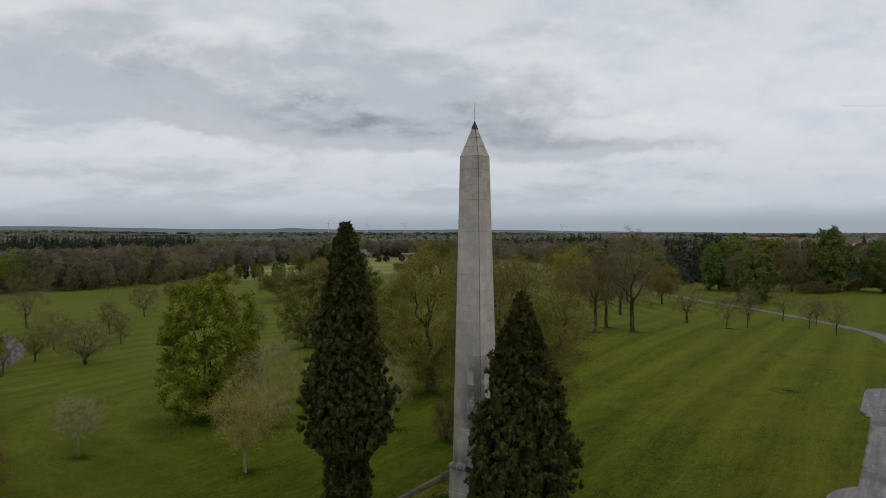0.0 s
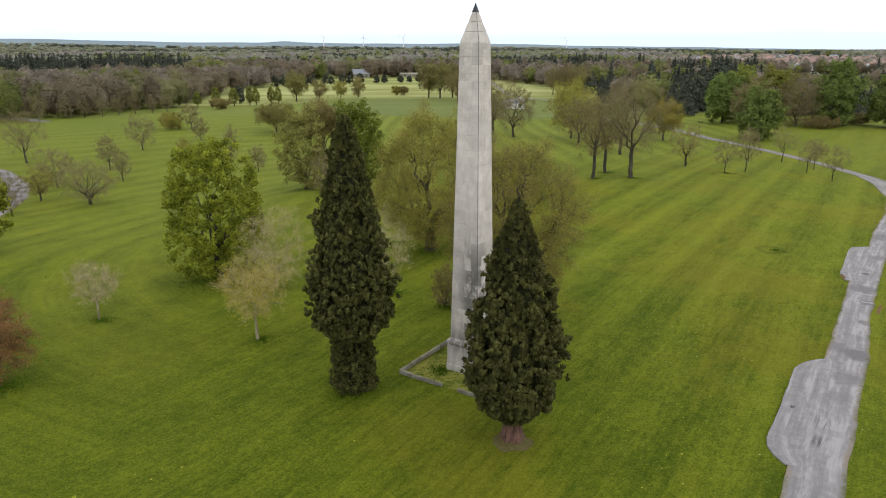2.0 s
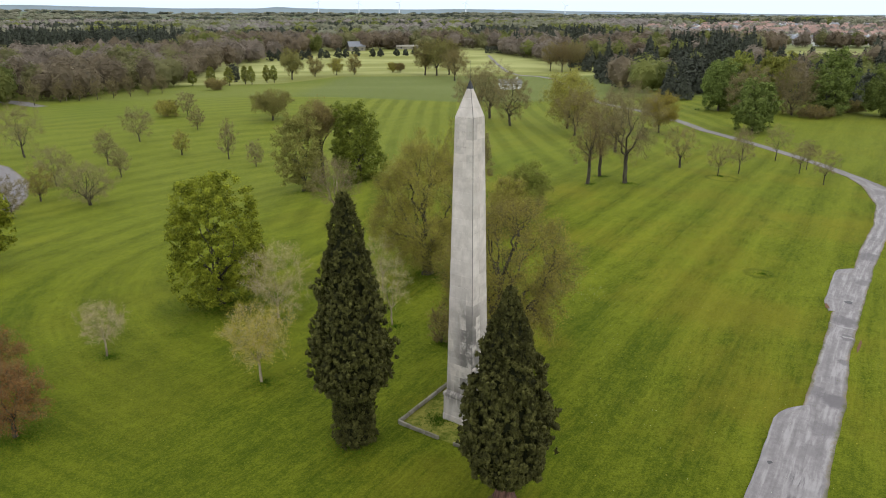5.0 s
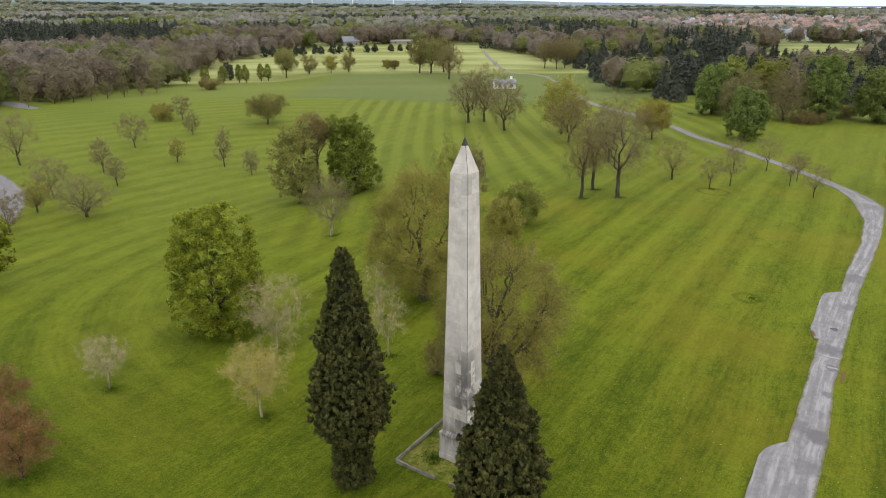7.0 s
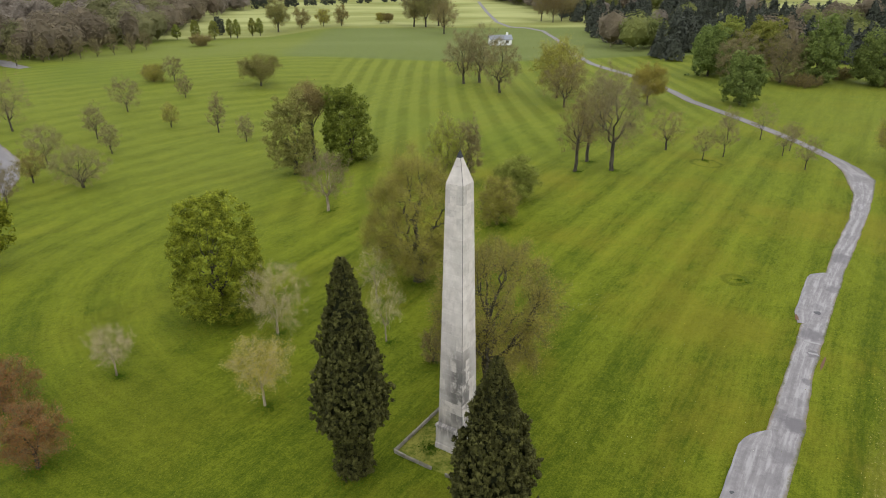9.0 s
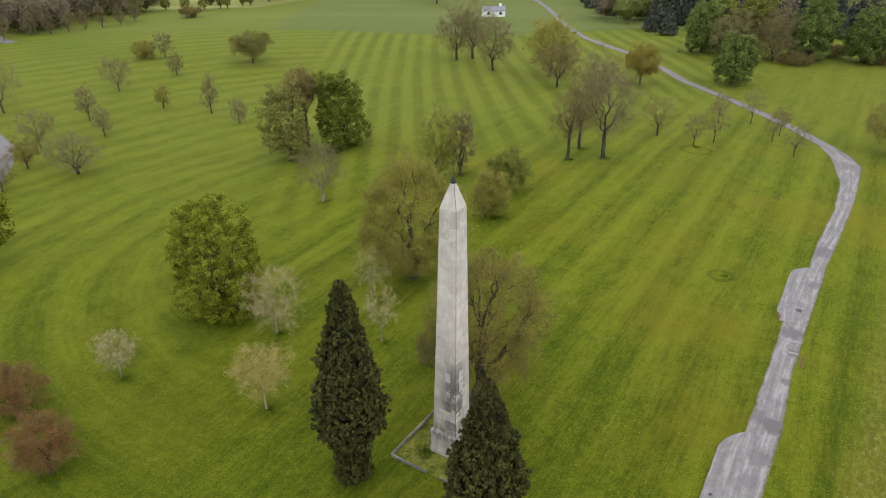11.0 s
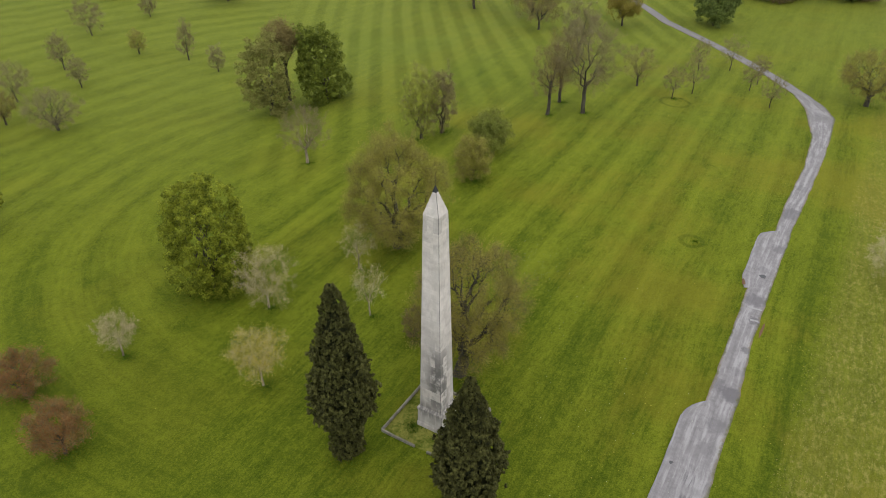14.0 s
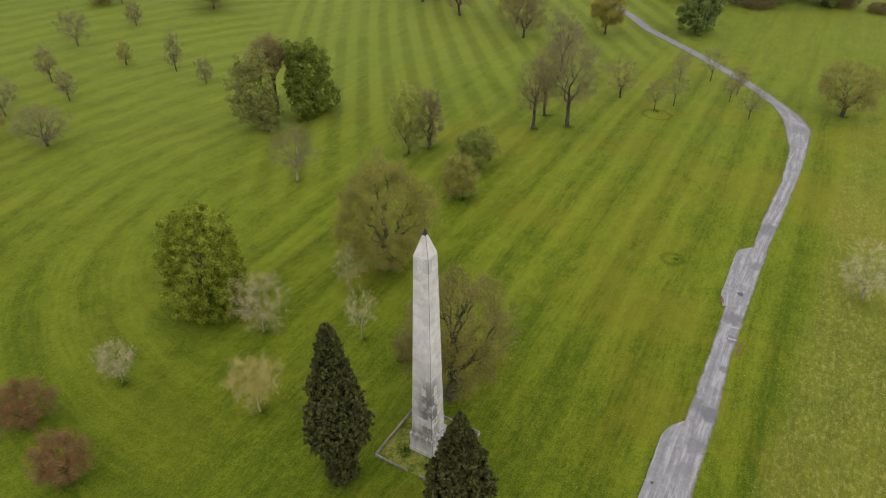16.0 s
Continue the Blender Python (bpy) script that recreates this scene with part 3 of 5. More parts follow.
def leaves(rng, p, size, droop=0.0, shape=0.6, face=None, loose=0.6, simple=False):
    """Small leaves at the points p, turned at random or roughly towards face: diamonds, or plain triangles."""
    n = len(p)
    if face is None:
        a = unit(rng.normal(0, 1, (n, 3)) + np.array([0, 0, -droop]))
        b = unit(np.cross(a, rng.normal(0, 1, (n, 3))))
    else:
        c = unit(face + rng.normal(0, loose, (n, 3)))
        a = unit(np.cross(c, rng.normal(0, 1, (n, 3))))
        b = np.cross(c, a)
    s = np.asarray(size).reshape(-1, 1) * np.ones((n, 1))
    if simple:
        v = np.stack([p - a * s * 0.5 - b * s * 0.5 * shape, p - a * s * 0.4 + b * s * 0.55 * shape, p + a * s * 0.6], 1).reshape(-1, 3)
        return v, np.arange(3 * n).reshape(-1, 3)
    v = np.stack([p - a * s * 0.5, p + b * s * 0.5 * shape, p + a * s * 0.5, p - b * s * 0.5 * shape], 1).reshape(-1, 3)
    return v, np.arange(4 * n).reshape(-1, 4)


# ---- ground ----
HILLS = (-1.15, -3.65, -0.88, -1.33, -0.12, -4.34, -2.54, 1.26, 0.66, 3.88, -2.12, -4.48, -1.24, -3.09, 1.15, 0.22)


def smooth(a):
    a = np.clip(a, 0, 1)
    return a * a * (3 - 2 * a)


def ground_z(x, y):
    """The height of the ground: level round the monument, a dip to the west, lower country beyond, hills at the skyline."""
    x, y = np.asarray(x, float), np.asarray(y, float)
    z = -9 * smooth((np.hypot(x, y - 60) - 130) / 200)
    k = 0
    for cx in (-100, -40, 20, 80):
        for cy in (60, 120, 180, 240):
            z = z + HILLS[k] * np.exp(-((x - cx) ** 2 + (y - cy) ** 2) / 4050.0)
            k += 1
    r = np.hypot(x, y)
    bearing = x / np.maximum(r, 1)
    ridge = 8 - 40 * bearing + 4 * np.sin(9 * bearing + 1) + 2 * np.sin(23 * bearing)
    return z + smooth((r - 2300) / 2200) * ridge


def gz(x, y):
    return float(ground_z(x, y))


rings = np.concatenate([np.arange(0, 60, 2.0), np.arange(60, 140, 3.0), np.geomspace(140, 4900, 90)])
NS = 220
th = np.arange(NS) * 2 * np.pi / NS
gx = (rings[1:, None] * np.cos(th)).ravel()
gy = (40 + rings[1:, None] * np.sin(th)).ravel()
gx, gy = np.append(gx, 0.0), np.append(gy, 40.0)
gverts = np.stack([gx, gy, ground_z(gx, gy)], 1)
nr = len(rings) - 1
gi = np.arange(nr - 1)[:, None] * NS + np.arange(NS)[None]
gj = np.arange(nr - 1)[:, None] * NS + (np.arange(NS)[None] + 1) % NS
gfaces = np.stack([gi, gi + NS, gj + NS, gj], -1).reshape(-1, 4).tolist()
gfaces += [[nr * NS, i, (i + 1) % NS] for i in range(NS)]
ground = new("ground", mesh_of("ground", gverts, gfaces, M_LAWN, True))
tagged(ground, "mown striped parkland lawn with dandelions, falling to fields", "lawn", kind="structure")


def ribbon(name, left, right, lift, rng, label, wobble=0.12, mat=None):
    """A strip of tarmac between two edges, fine enough to lie on the ground, with ragged edges and a kerb-high side."""
    def fine(line):
        line = np.array(line, float)
        s = np.concatenate([[0], np.cumsum(np.hypot(*np.diff(line, axis=0).T))])
        return line, s
    (a, sa), (b, sb) = fine(left), fine(right)
    n = int(max(sa[-1], sb[-1]) / 0.8)
    u = np.linspace(0, 1, n)
    la = np.stack([np.interp(u * sa[-1], sa, a[:, i]) for i in (0, 1)], 1)
    lb = np.stack([np.interp(u * sb[-1], sb, b[:, i]) for i in (0, 1)], 1)
    wa = np.array([noise.noise((k * 0.37, 1.7, lift * 50)) + 0.7 * noise.noise((k * 1.3, 5.7, lift * 50)) for k in range(n)]) * wobble
    wb = np.array([noise.noise((k * 0.37, 9.1, lift * 50)) + 0.7 * noise.noise((k * 1.3, 3.1, lift * 50)) for k in range(n)]) * wobble
    side = unit(lb - la)
    la, lb = la + side * wa[:, None], lb + side * wb[:, None]
    cols = 6
    rows = []
    for c in range(cols + 1):
        p = la + (lb - la) * c / cols
        rows.append(np.column_stack([p, ground_z(p[:, 0], p[:, 1]) + lift]))
    edge_a = rows[0] - np.column_stack([side * 0.04, np.full(n, lift + 0.06)])
    edge_b = rows[-1] + np.column_stack([side * 0.04, np.full(n, -lift - 0.06)])
    rows = [edge_a] + rows + [edge_b]
    v = np.stack(rows, 1).reshape(-1, 3)
    m = len(rows)
    i = np.arange(n - 1)[:, None] * m + np.arange(m - 1)[None]
    f = np.stack([i, i + 1, i + m + 1, i + m], -1).reshape(-1, 4)
    me = mesh_of(name, v, f, mat or M_ROAD)
    way = np.concatenate([[0], np.cumsum(np.hypot(*np.diff((la + lb) / 2, axis=0).T))])
    us = np.clip((np.arange(m) - 1) / cols, 0, 1)
    uv = np.stack([np.tile(us, n), np.repeat(way, m)], 1)
    me.uv_layers.new(name="strip").data.foreach_set("uv", uv[np.asarray(f).ravel()].ravel().astype(np.float32))
    ob = new(name, me)
    return tagged(ob, label, "road", kind="structure")


rng = np.random.default_rng(5)
drive = ribbon("road", [(3.0, 8.0), (9.5, 18.0), (14.5, 25.5), (16.6, 29.0), (25.1, 41.5), (29.8, 48.5), (35.3, 56.8), (44.0, 68.5), (48.4, 75.1), (57.2, 87.0), (63.8, 97.5), (66.6, 104.0), (69.0, 110.0), (70.4, 116.5), (69.7, 126.0), (67.3, 139.4), (64.2, 153.5), (61.9, 165.0), (61.6, 178.0), (60.8, 190.0), (59.6, 211.0), (55.6, 245.0), (55.2, 286.0), (58.6, 340.0), (58.6, 373.0), (53.0, 387.0), (43.6, 393.0), (38.6, 420.0), (37.6, 489.0), (38.0, 572.0)],
               [(5.8, 7.5), (12.2, 17.5), (17.2, 25.2), (19.7, 29.2), (28.3, 42.0), (32.2, 48.4), (38.1, 57.1), (46.9, 69.6), (51.4, 75.6), (61.0, 88.8), (68.2, 99.3), (72.0, 105.3), (73.0, 110.3), (73.0, 116.0), (72.0, 126.4), (69.7, 139.6), (66.6, 154.0), (64.2, 165.5), (63.9, 178.5), (63.1, 190.5), (61.9, 212.0), (57.9, 246.0), (57.5, 286.0), (60.9, 340.0), (61.0, 376.0), (55.0, 391.0), (45.4, 397.0), (41.0, 421.0), (40.0, 489.0), (40.4, 572.0)],
               0.05, rng, "narrow worn grey tarmac drive with patches and cracks")
bay1 = ribbon("road", [(16.75, 29.4), (16.5, 30.6), (16.9, 31.7), (18.0, 33.4), (19.4, 35.4), (21.1, 38.0), (22.5, 40.15), (23.3, 40.75), (24.4, 41.15)], [(18.0, 29.2), (19.3, 31.1), (20.4, 32.7), (24.7, 39.3), (25.4, 40.4), (25.6, 41.4)], 0.058, rng, "tarmac passing bay beside the park drive", 0.12, M_BAY)
bay2 = ribbon("road", [(35.2, 57.2), (36.0, 59.4), (41.2, 67.2), (42.0, 68.1), (43.6, 68.5)], [(36.5, 57.1), (38.1, 58.9), (43.4, 66.4), (44.0, 67.3), (44.5, 68.5)], 0.058, rng, "tarmac passing bay beside the park drive", 0.12, M_BAY)
west = ribbon("path", [(-132, 166), (-112, 159), (-94, 149.5), (-84, 139), (-78.5, 128.5), (-75.3, 118.5), (-73, 111), (-76, 101), (-86, 93)], [(-134, 161), (-114, 154), (-98, 145), (-89, 135), (-83.5, 126), (-80.5, 117), (-79, 111), (-81, 104), (-89, 97)], 0.05, rng, "curving grey tarmac path at the lawn's edge")
park = ribbon("road", [(-170, 279), (-156, 268), (-146, 255), (-137, 246)], [(-174, 273), (-160, 262), (-149, 250), (-139, 242)], 0.05, rng, "grey tarmac lane beside the wood")


def patch(name, cx, cy, a, b, turn, mat, lift, seed, square=False):
    """A repair, joint or cover lying on the drive, a few millimetres proud."""
    k = 36
    v, top = [], []
    for r, dz in ((1.0, lift - 0.012), (0.985, lift)):
        for i in range(k):
            t = i * 2 * math.pi / k
            c, q = math.cos(t), math.sin(t)
            if square:
                m = max(abs(c), abs(q))
                c, q = c / m, q / m
            w = 1 + 0.45 * noise.noise((c * 1.4 + seed * 3.1, q * 1.4, 0.5)) + 0.22 * noise.noise((c * 5 + seed, q * 5, 2.5))
            x, y = c * a * r * w, q * b * r * w
            x, y = x * math.cos(turn) - y * math.sin(turn), x * math.sin(turn) + y * math.cos(turn)
            v.append((cx + x, cy + y, gz(cx + x, cy + y) + dz))
    f = [[i, (i + 1) % k, k + (i + 1) % k, k + i] for i in range(k)] + [list(range(k, 2 * k))]
    return part(name, mesh_of(name, v, f, mat), drive)


M_PALE = plain("pale_scuffed_tarmac", (0.31, 0.295, 0.288), 0.9, 0.2, 0.0, 0.25, 2.2)
M_IRON = plain("drain_iron", (0.07, 0.068, 0.07), 0.6, 0.4, 0.3)
M_LITTER = plain("leaf_litter", (0.16, 0.09, 0.05), 0.95, 0.1, 0.0, 0.4, 4.0)
AL = radians(54)
patch("scuff", 34.75, 53.6, 0.66, 0.14, AL - 1.4, M_PALE, 0.070, 8, True)
patch("scuff", 33.85, 51.7, 0.36, 0.14, AL - 1.4, M_PALE, 0.072, 9, True)
patch("drain_cover", 38.1, 59.15, 0.34, 0.34, AL, M_IRON, 0.070, 14)
patch("drain_cover", 19.8, 35.0, 0.17, 0.14, AL, M_IRON, 0.080, 15)
patch("leaf_litter", 33.85, 50.1, 1.3, 0.13, AL, M_LITTER, 0.066, 16)
patch("leaf_litter", 35.6, 58.2, 0.7, 0.18, AL + 0.3, M_LITTER, 0.074, 18)


# ---- monument ----
OB = (1.88, 40.45)
TURN = 10.0     # a corner of the square plan points this far round from the +x axis


def frustum(a0, a1, z0, z1, chamfer=0.03):
    """A square block with slightly broken edges: half diagonals a0 below and a1 above."""
    v = []
    for z, a in ((z0, a0 - chamfer), (z0 + chamfer, a0), (z1 - chamfer, a1), (z1, a1 - chamfer)):
        for k in range(4):
            c, s = math.cos(k * math.pi / 2), math.sin(k * math.pi / 2)
            t = chamfer * 0.7
            # two vertices a corner, so that the uprights are broken too
            for sg in (-1, 1):
                v.append((c * a - sg * s * t - c * t * 0.5, s * a + sg * c * t - s * t * 0.5, z))
    f = []
    for r in range(3):
        for k in range(8):
            f.append([r * 8 + k, r * 8 + (k + 1) % 8, r * 8 + 8 + (k + 1) % 8, r * 8 + 8 + k])
    f.append(list(range(7, -1, -1)))
    f.append(list(range(24, 32)))
    return v, f


def split_course(a0, a1, z0, z1, turned):
    """One course of two blocks: halves of the frustum, cut across one axis of its faces."""
    out = []
    s0, s1 = a0 / math.sqrt(2), a1 / math.sqrt(2)
    for sg in (-1, 1):
        bm = bmesh.new()
        vs = []
        cut = 0.003 * sg + (0.0)
        for z, s in ((z0 + 0.003, s0), (z1 - 0.003, s1)):
            for u, w in ((cut, -s), (sg * s, -s), (sg * s, s), (cut, s)):
                x, y = (u, w) if not turned else (w, u)
                c45 = math.cos(math.pi / 4)
                vs.append(bm.verts.new((c45 * (x - y), c45 * (x + y), z)))
        for q in ((0, 1, 2, 3), (7, 6, 5, 4), (0, 4, 5, 1), (1, 5, 6, 2), (2, 6, 7, 3), (3, 7, 4, 0)):
            bm.faces.new([vs[i] for i in q])
        bmesh.ops.recalc_face_normals(bm, faces=bm.faces)
        bmesh.ops.bevel(bm, geom=list(bm.edges), offset=0.010, segments=1, affect="EDGES")
        me = bpy.data.meshes.new("stone")
        bm.to_mesh(me)
        bm.free()
        me.materials.append(M_STONE)
        out.append(me)
    return out


monument = thing("obelisk", "tall weathered grey limestone obelisk on a plinth, dark stains", "obelisk", (OB[0], OB[1], gz(*OB)), TURN)
v, f = frustum(1.66, 1.66, -0.3, 0.42, 0.04)
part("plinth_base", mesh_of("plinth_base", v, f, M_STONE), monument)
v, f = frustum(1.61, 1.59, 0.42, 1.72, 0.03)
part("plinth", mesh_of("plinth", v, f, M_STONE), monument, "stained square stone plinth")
v, f = frustum(1.61, 1.65, 1.72, 1.86, 0.03)
part("moulding", mesh_of("moulding", v, f, M_STONE), monument)
v, f = frustum(1.67, 1.63, 1.86, 2.02, 0.03)
part("cornice", mesh_of("cornice", v, f, M_STONE), monument)
v, f = frustum(1.57, 1.42, 2.02, 2.16, 0.02)
part("weathering", mesh_of("weathering", v, f, M_STONE), monument)
SH0, SH1, Z0, Z1 = 1.39, 0.885, 2.16, 19.95
v, f = frustum(SH0 - 0.03, SH1 - 0.03, Z0, Z1, 0.01)
part("core", mesh_of("core", v, f, M_MORTAR), monument, "mortar in the joints")
srng = random.Random(3)
zs = [Z0]
while zs[-1] < Z1 - 1.2:
    zs.append(zs[-1] + srng.uniform(0.72, 0.98))
zs.append(Z1)
for k in range(len(zs) - 1):
    a0 = SH0 + (SH1 - SH0) * (zs[k] - Z0) / (Z1 - Z0) + srng.uniform(-0.006, 0.006)
    a1 = SH0 + (SH1 - SH0) * (zs[k + 1] - Z0) / (Z1 - Z0) + srng.uniform(-0.004, 0.004)
    for me in split_course(a0, a1, zs[k], zs[k + 1], k % 2 == 1):
        part("stone", me, monument)
tip_z = 21.55
for k, (za, zb) in enumerate(((19.96, 20.5), (20.51, 21.03), (21.04, tip_z))):
    top = 22.0
    a0, a1 = 0.88 * (top - za) / (top - 19.95), 0.88 * (top - zb) / (top - 19.95)
    v, f = frustum(a0, max(a1, 0.05), za, zb, 0.012)
    part("capstone", mesh_of("capstone", v, f, M_STONE), monument, "pyramid top course")
v, f = frustum(0.215, 0.012, tip_z, 22.05, 0.005)
part("cap", mesh_of("cap", v, f, M_LEAD), monument, "dark metal cap")
v, f = tubes([(0, 0, 21.9)], [(0, 0, 23.1)], [0.014], [0.006], 6)
part("lightning_rod", mesh_of("lightning_rod", v, f, M_LEAD), monument, "thin dark metal rod")
# the conductor runs down the corner nearest the path of the sun
p0, p1 = [], []
corner = -math.pi / 2
for za, aa, zb, ab in ((0.2, 1.67, 1.7, 1.62), (1.86, 1.69, 2.02, 1.65), (2.16, SH0 + 0.012, Z1, SH1 + 0.012), (Z1, SH1 + 0.012, 21.9, 0.05)):
    p0.append((math.cos(corner) * aa, math.sin(corner) * aa, za))
    p1.append((math.cos(corner) * ab, math.sin(corner) * ab, zb))
v, f = tubes(p0, p1, [0.016] * 4, [0.016] * 4, 4)
part("conductor", mesh_of("conductor", v, f, M_TAPE), monument, "grey lightning conductor strip")

# low kerb round the monument, one thing of many stones
kerb = thing("kerb", "low weathered stone kerb around the obelisk, one gap", "kerb", (OB[0], OB[1], 0), TURN + 45)
HALF = 3.28
bm = bmesh.new()
bmesh.ops.create_cube(bm, size=1.0, matrix=Matrix.Diagonal((1.06, 0.15, 0.32, 1)))
bmesh.ops.bevel(bm, geom=list(bm.edges), offset=0.035, segments=1, affect="EDGES")
kerb_mesh = bpy.data.meshes.new("stone")
bm.to_mesh(kerb_mesh)
bm.free()
kerb_mesh.materials.append(M_KERB)
for side in range(4):
    for i in range(6):
        s = -HALF + 0.55 + i * 1.092
        # side 3 faces the viewer's left; its fourth stone is missing
        if side == 2 and i == 3:
            continue
        ang = side * math.pi / 2
        x, y = math.cos(ang) * HALF - math.sin(ang) * s, math.sin(ang) * HALF + math.cos(ang) * s
        st = part("stone", kerb_mesh, kerb)
        wx, wy = OB[0] + x, OB[1] + y
        st.matrix_basis = pose(x, y, gz(wx, wy) + 0.11 + srng.uniform(-0.03, 0.03), srng.uniform(-2, 2), srng.uniform(-1.5, 1.5), math.degrees(ang) + 90 + srng.uniform(-1.2, 1.2))


# ---- trees ----
def grow(rng, h, w, fork=0.25, skirt=0.15, ends_n=110, limbs=6, wander=0.07, lumps=0.2, trunk=1.0, lean=0.0, inner=0.12, stout=0.42):
    """A branching frame that fills a rounded crown h high and w wide: limb pieces (p0, p1, r0, r1) and twig ends (place, way)."""
    segs, ends = [], []
    d = unit(rng.normal(0, 1, (ends_n, 3)))
    off = rng.uniform(0, 50)
    bulge = np.array([1 + lumps * 1.5 * noise.noise((a * 1.9 + off, b * 1.9, c * 1.9)) for a, b, c in d])
    rad = rng.uniform(inner, 1.0, ends_n) ** 0.5 * bulge
    zc, hz = (skirt + 0.97) / 2 * h, (0.97 - skirt) / 2 * h
    goal = np.stack([d[:, 0] * w * 0.46, d[:, 1] * w * 0.46, d[:, 2] * hz], 1) * rad[:, None]
    goal[:, 2] += zc
    goal[:, 0] += lean * goal[:, 2]

    def run(p, q, r0, r1, n, wander=wander):
        a = np.array(p, float)
        long = np.linalg.norm(q - p)
        for i in range(n):
            f = (i + 1) / n
            b = p + (q - p) * f + (rng.normal(0, wander, 3) * long * (1 if i < n - 1 else 0.3))
            segs.append((a, b, r0 + (r1 - r0) * i / n, r0 + (r1 - r0) * f))
            a = b
        return a

    def spread(p, idx, r, level):
        g = goal[idx]
        if len(idx) <= 2 or level > 6:
            for t in g:
                e = run(p, t, max(r * 0.7, 0.012), 0.006, 3)
                ends.append((e, unit(t - p)))
                ends.append((p + (t - p) * 0.6, unit(t - p + rng.normal(0, 0.4, 3))))
            return
        k = min(limbs if level == 0 else (3 if len(idx) > 6 else 2), len(idx))
        way = unit(g - p)
        seeds = way[rng.choice(len(idx), k, replace=False)]
        for _ in range(4):
            own = np.argmax(way @ seeds.T, 1)
            for c in range(k):
                if (own == c).any():
                    seeds[c] = unit(way[own == c].mean(0))
        for c in range(k):
            part_idx = idx[own == c]
            if len(part_idx) == 0:
                continue
            mid = goal[part_idx].mean(0)
            q = p + (mid - p) * (0.5 if level else 0.42) + np.array([0, 0, 0.02 * h]) * (1 if level == 0 else 0)
            rc = r * (len(part_idx) / len(idx)) ** stout
            e = run(p, q, rc, rc * 0.72, 3)
            spread(e, part_idx, rc * 0.72, level + 1)

    r = (0.018 * h + 0.04) * trunk
    foot = np.zeros(3)
    top = np.array([lean * fork * h + rng.normal(0, 0.01) * h, rng.normal(0, 0.01) * h, fork * h])
    segs.append((foot - np.array([0, 0, 0.2]), foot + (top - foot) * 0.08, r * 1.7, r * 1.12))
    e = run(foot + (top - foot) * 0.08, top, r * 1.12, r * 0.9, 4, 0.015)
    spread(e, np.arange(ends_n), r * 0.95, 0)
    return (np.array([q[0] for q in segs]), np.array([q[1] for q in segs]), np.array([q[2] for q in segs]), np.array([q[3] for q in segs]),
            np.array([q[0] for q in ends]), np.array([q[1] for q in ends]))


def two_mats(me, first, mat):
    """The faces after the first so many take a second material."""
    me.materials.append(mat)
    idx = np.zeros(len(me.polygons), np.int32)
    idx[first:] = 1
    me.polygons.foreach_set("material_index", idx)
    return me


def broadleaf(x, y, h, w, seed, label, bark=None, twig=None, leaf=None, twigs=12, buds=0, bud=0.16, fork=0.2, skirt=0.15, ends_n=110, twig_w=0.03, limbs=6, wander=0.07, category="tree", name="tree", group="", reach=1.0, trunk=1.0, lumps=0.2, lean=0.0, inner=0.12, stout=0.42):
    """A tree bare or in bud: trunk with limbs, and a crown of fine twigs with small leaves among them."""
    rng = np.random.default_rng(seed)
    t = thing(name, label, category, (x, y, gz(x, y) - 0.05), 0, group)
    p0, p1, r0, r1, ends, ways = grow(rng, h, w, fork, skirt, ends_n, limbs, wander, lumps, trunk, lean, inner, stout)
    big = r0 > 0.05
    va = tubes(p0[big], p1[big], r0[big], r1[big], 6)
    thin = ~big & (r0 > 0.014 if y > 100 else r0 > 0.0)
    vb = tubes(p0[thin], p1[thin], np.maximum(r0[thin], 0.010), np.maximum(r1[thin], 0.006), 3)
    v, f = merge(va, vb)
    part("trunk", mesh_of("trunk", v, f, bark or M_BARK, True), t)
    idx = np.repeat(np.arange(len(ends)), twigs)
    step_l = 0.55 * (w * w * h / len(ends)) ** (1 / 3) * reach
    pieces, count = [], 0
    if twigs:
        ln = step_l * rng.uniform(0.5, 1.3, len(idx))
        pieces.append(spikes(rng, ends[idx] + rng.normal(0, 0.25, (len(idx), 3)) * step_l, ways[idx], ln, rng.uniform(0.6, 1.3, len(idx)) * twig_w, 0.75))
        count = len(idx)
    if buds:
        idx = np.repeat(np.arange(len(ends)), buds)
        at = ends[idx] + ways[idx] * (step_l * rng.uniform(-0.5, 1.0, (len(idx), 1))) + rng.normal(0, 0.45, (len(idx), 3)) * step_l
        pieces.append(leaves(rng, at, bud * rng.uniform(0.6, 1.4, len(idx)), 0.2, 0.7, unit(at - np.array([0, 0, h * 0.45])), 0.8, True))
    v, f = merge(*pieces)
    v[:, 2] = np.maximum(v[:, 2], 0.1)
    me = mesh_of("crown", v, f, (twig or M_TWIG) if twigs else leaf)
    if twigs and buds:
        two_mats(me, count, leaf)
    part("crown", me, t)
    return t


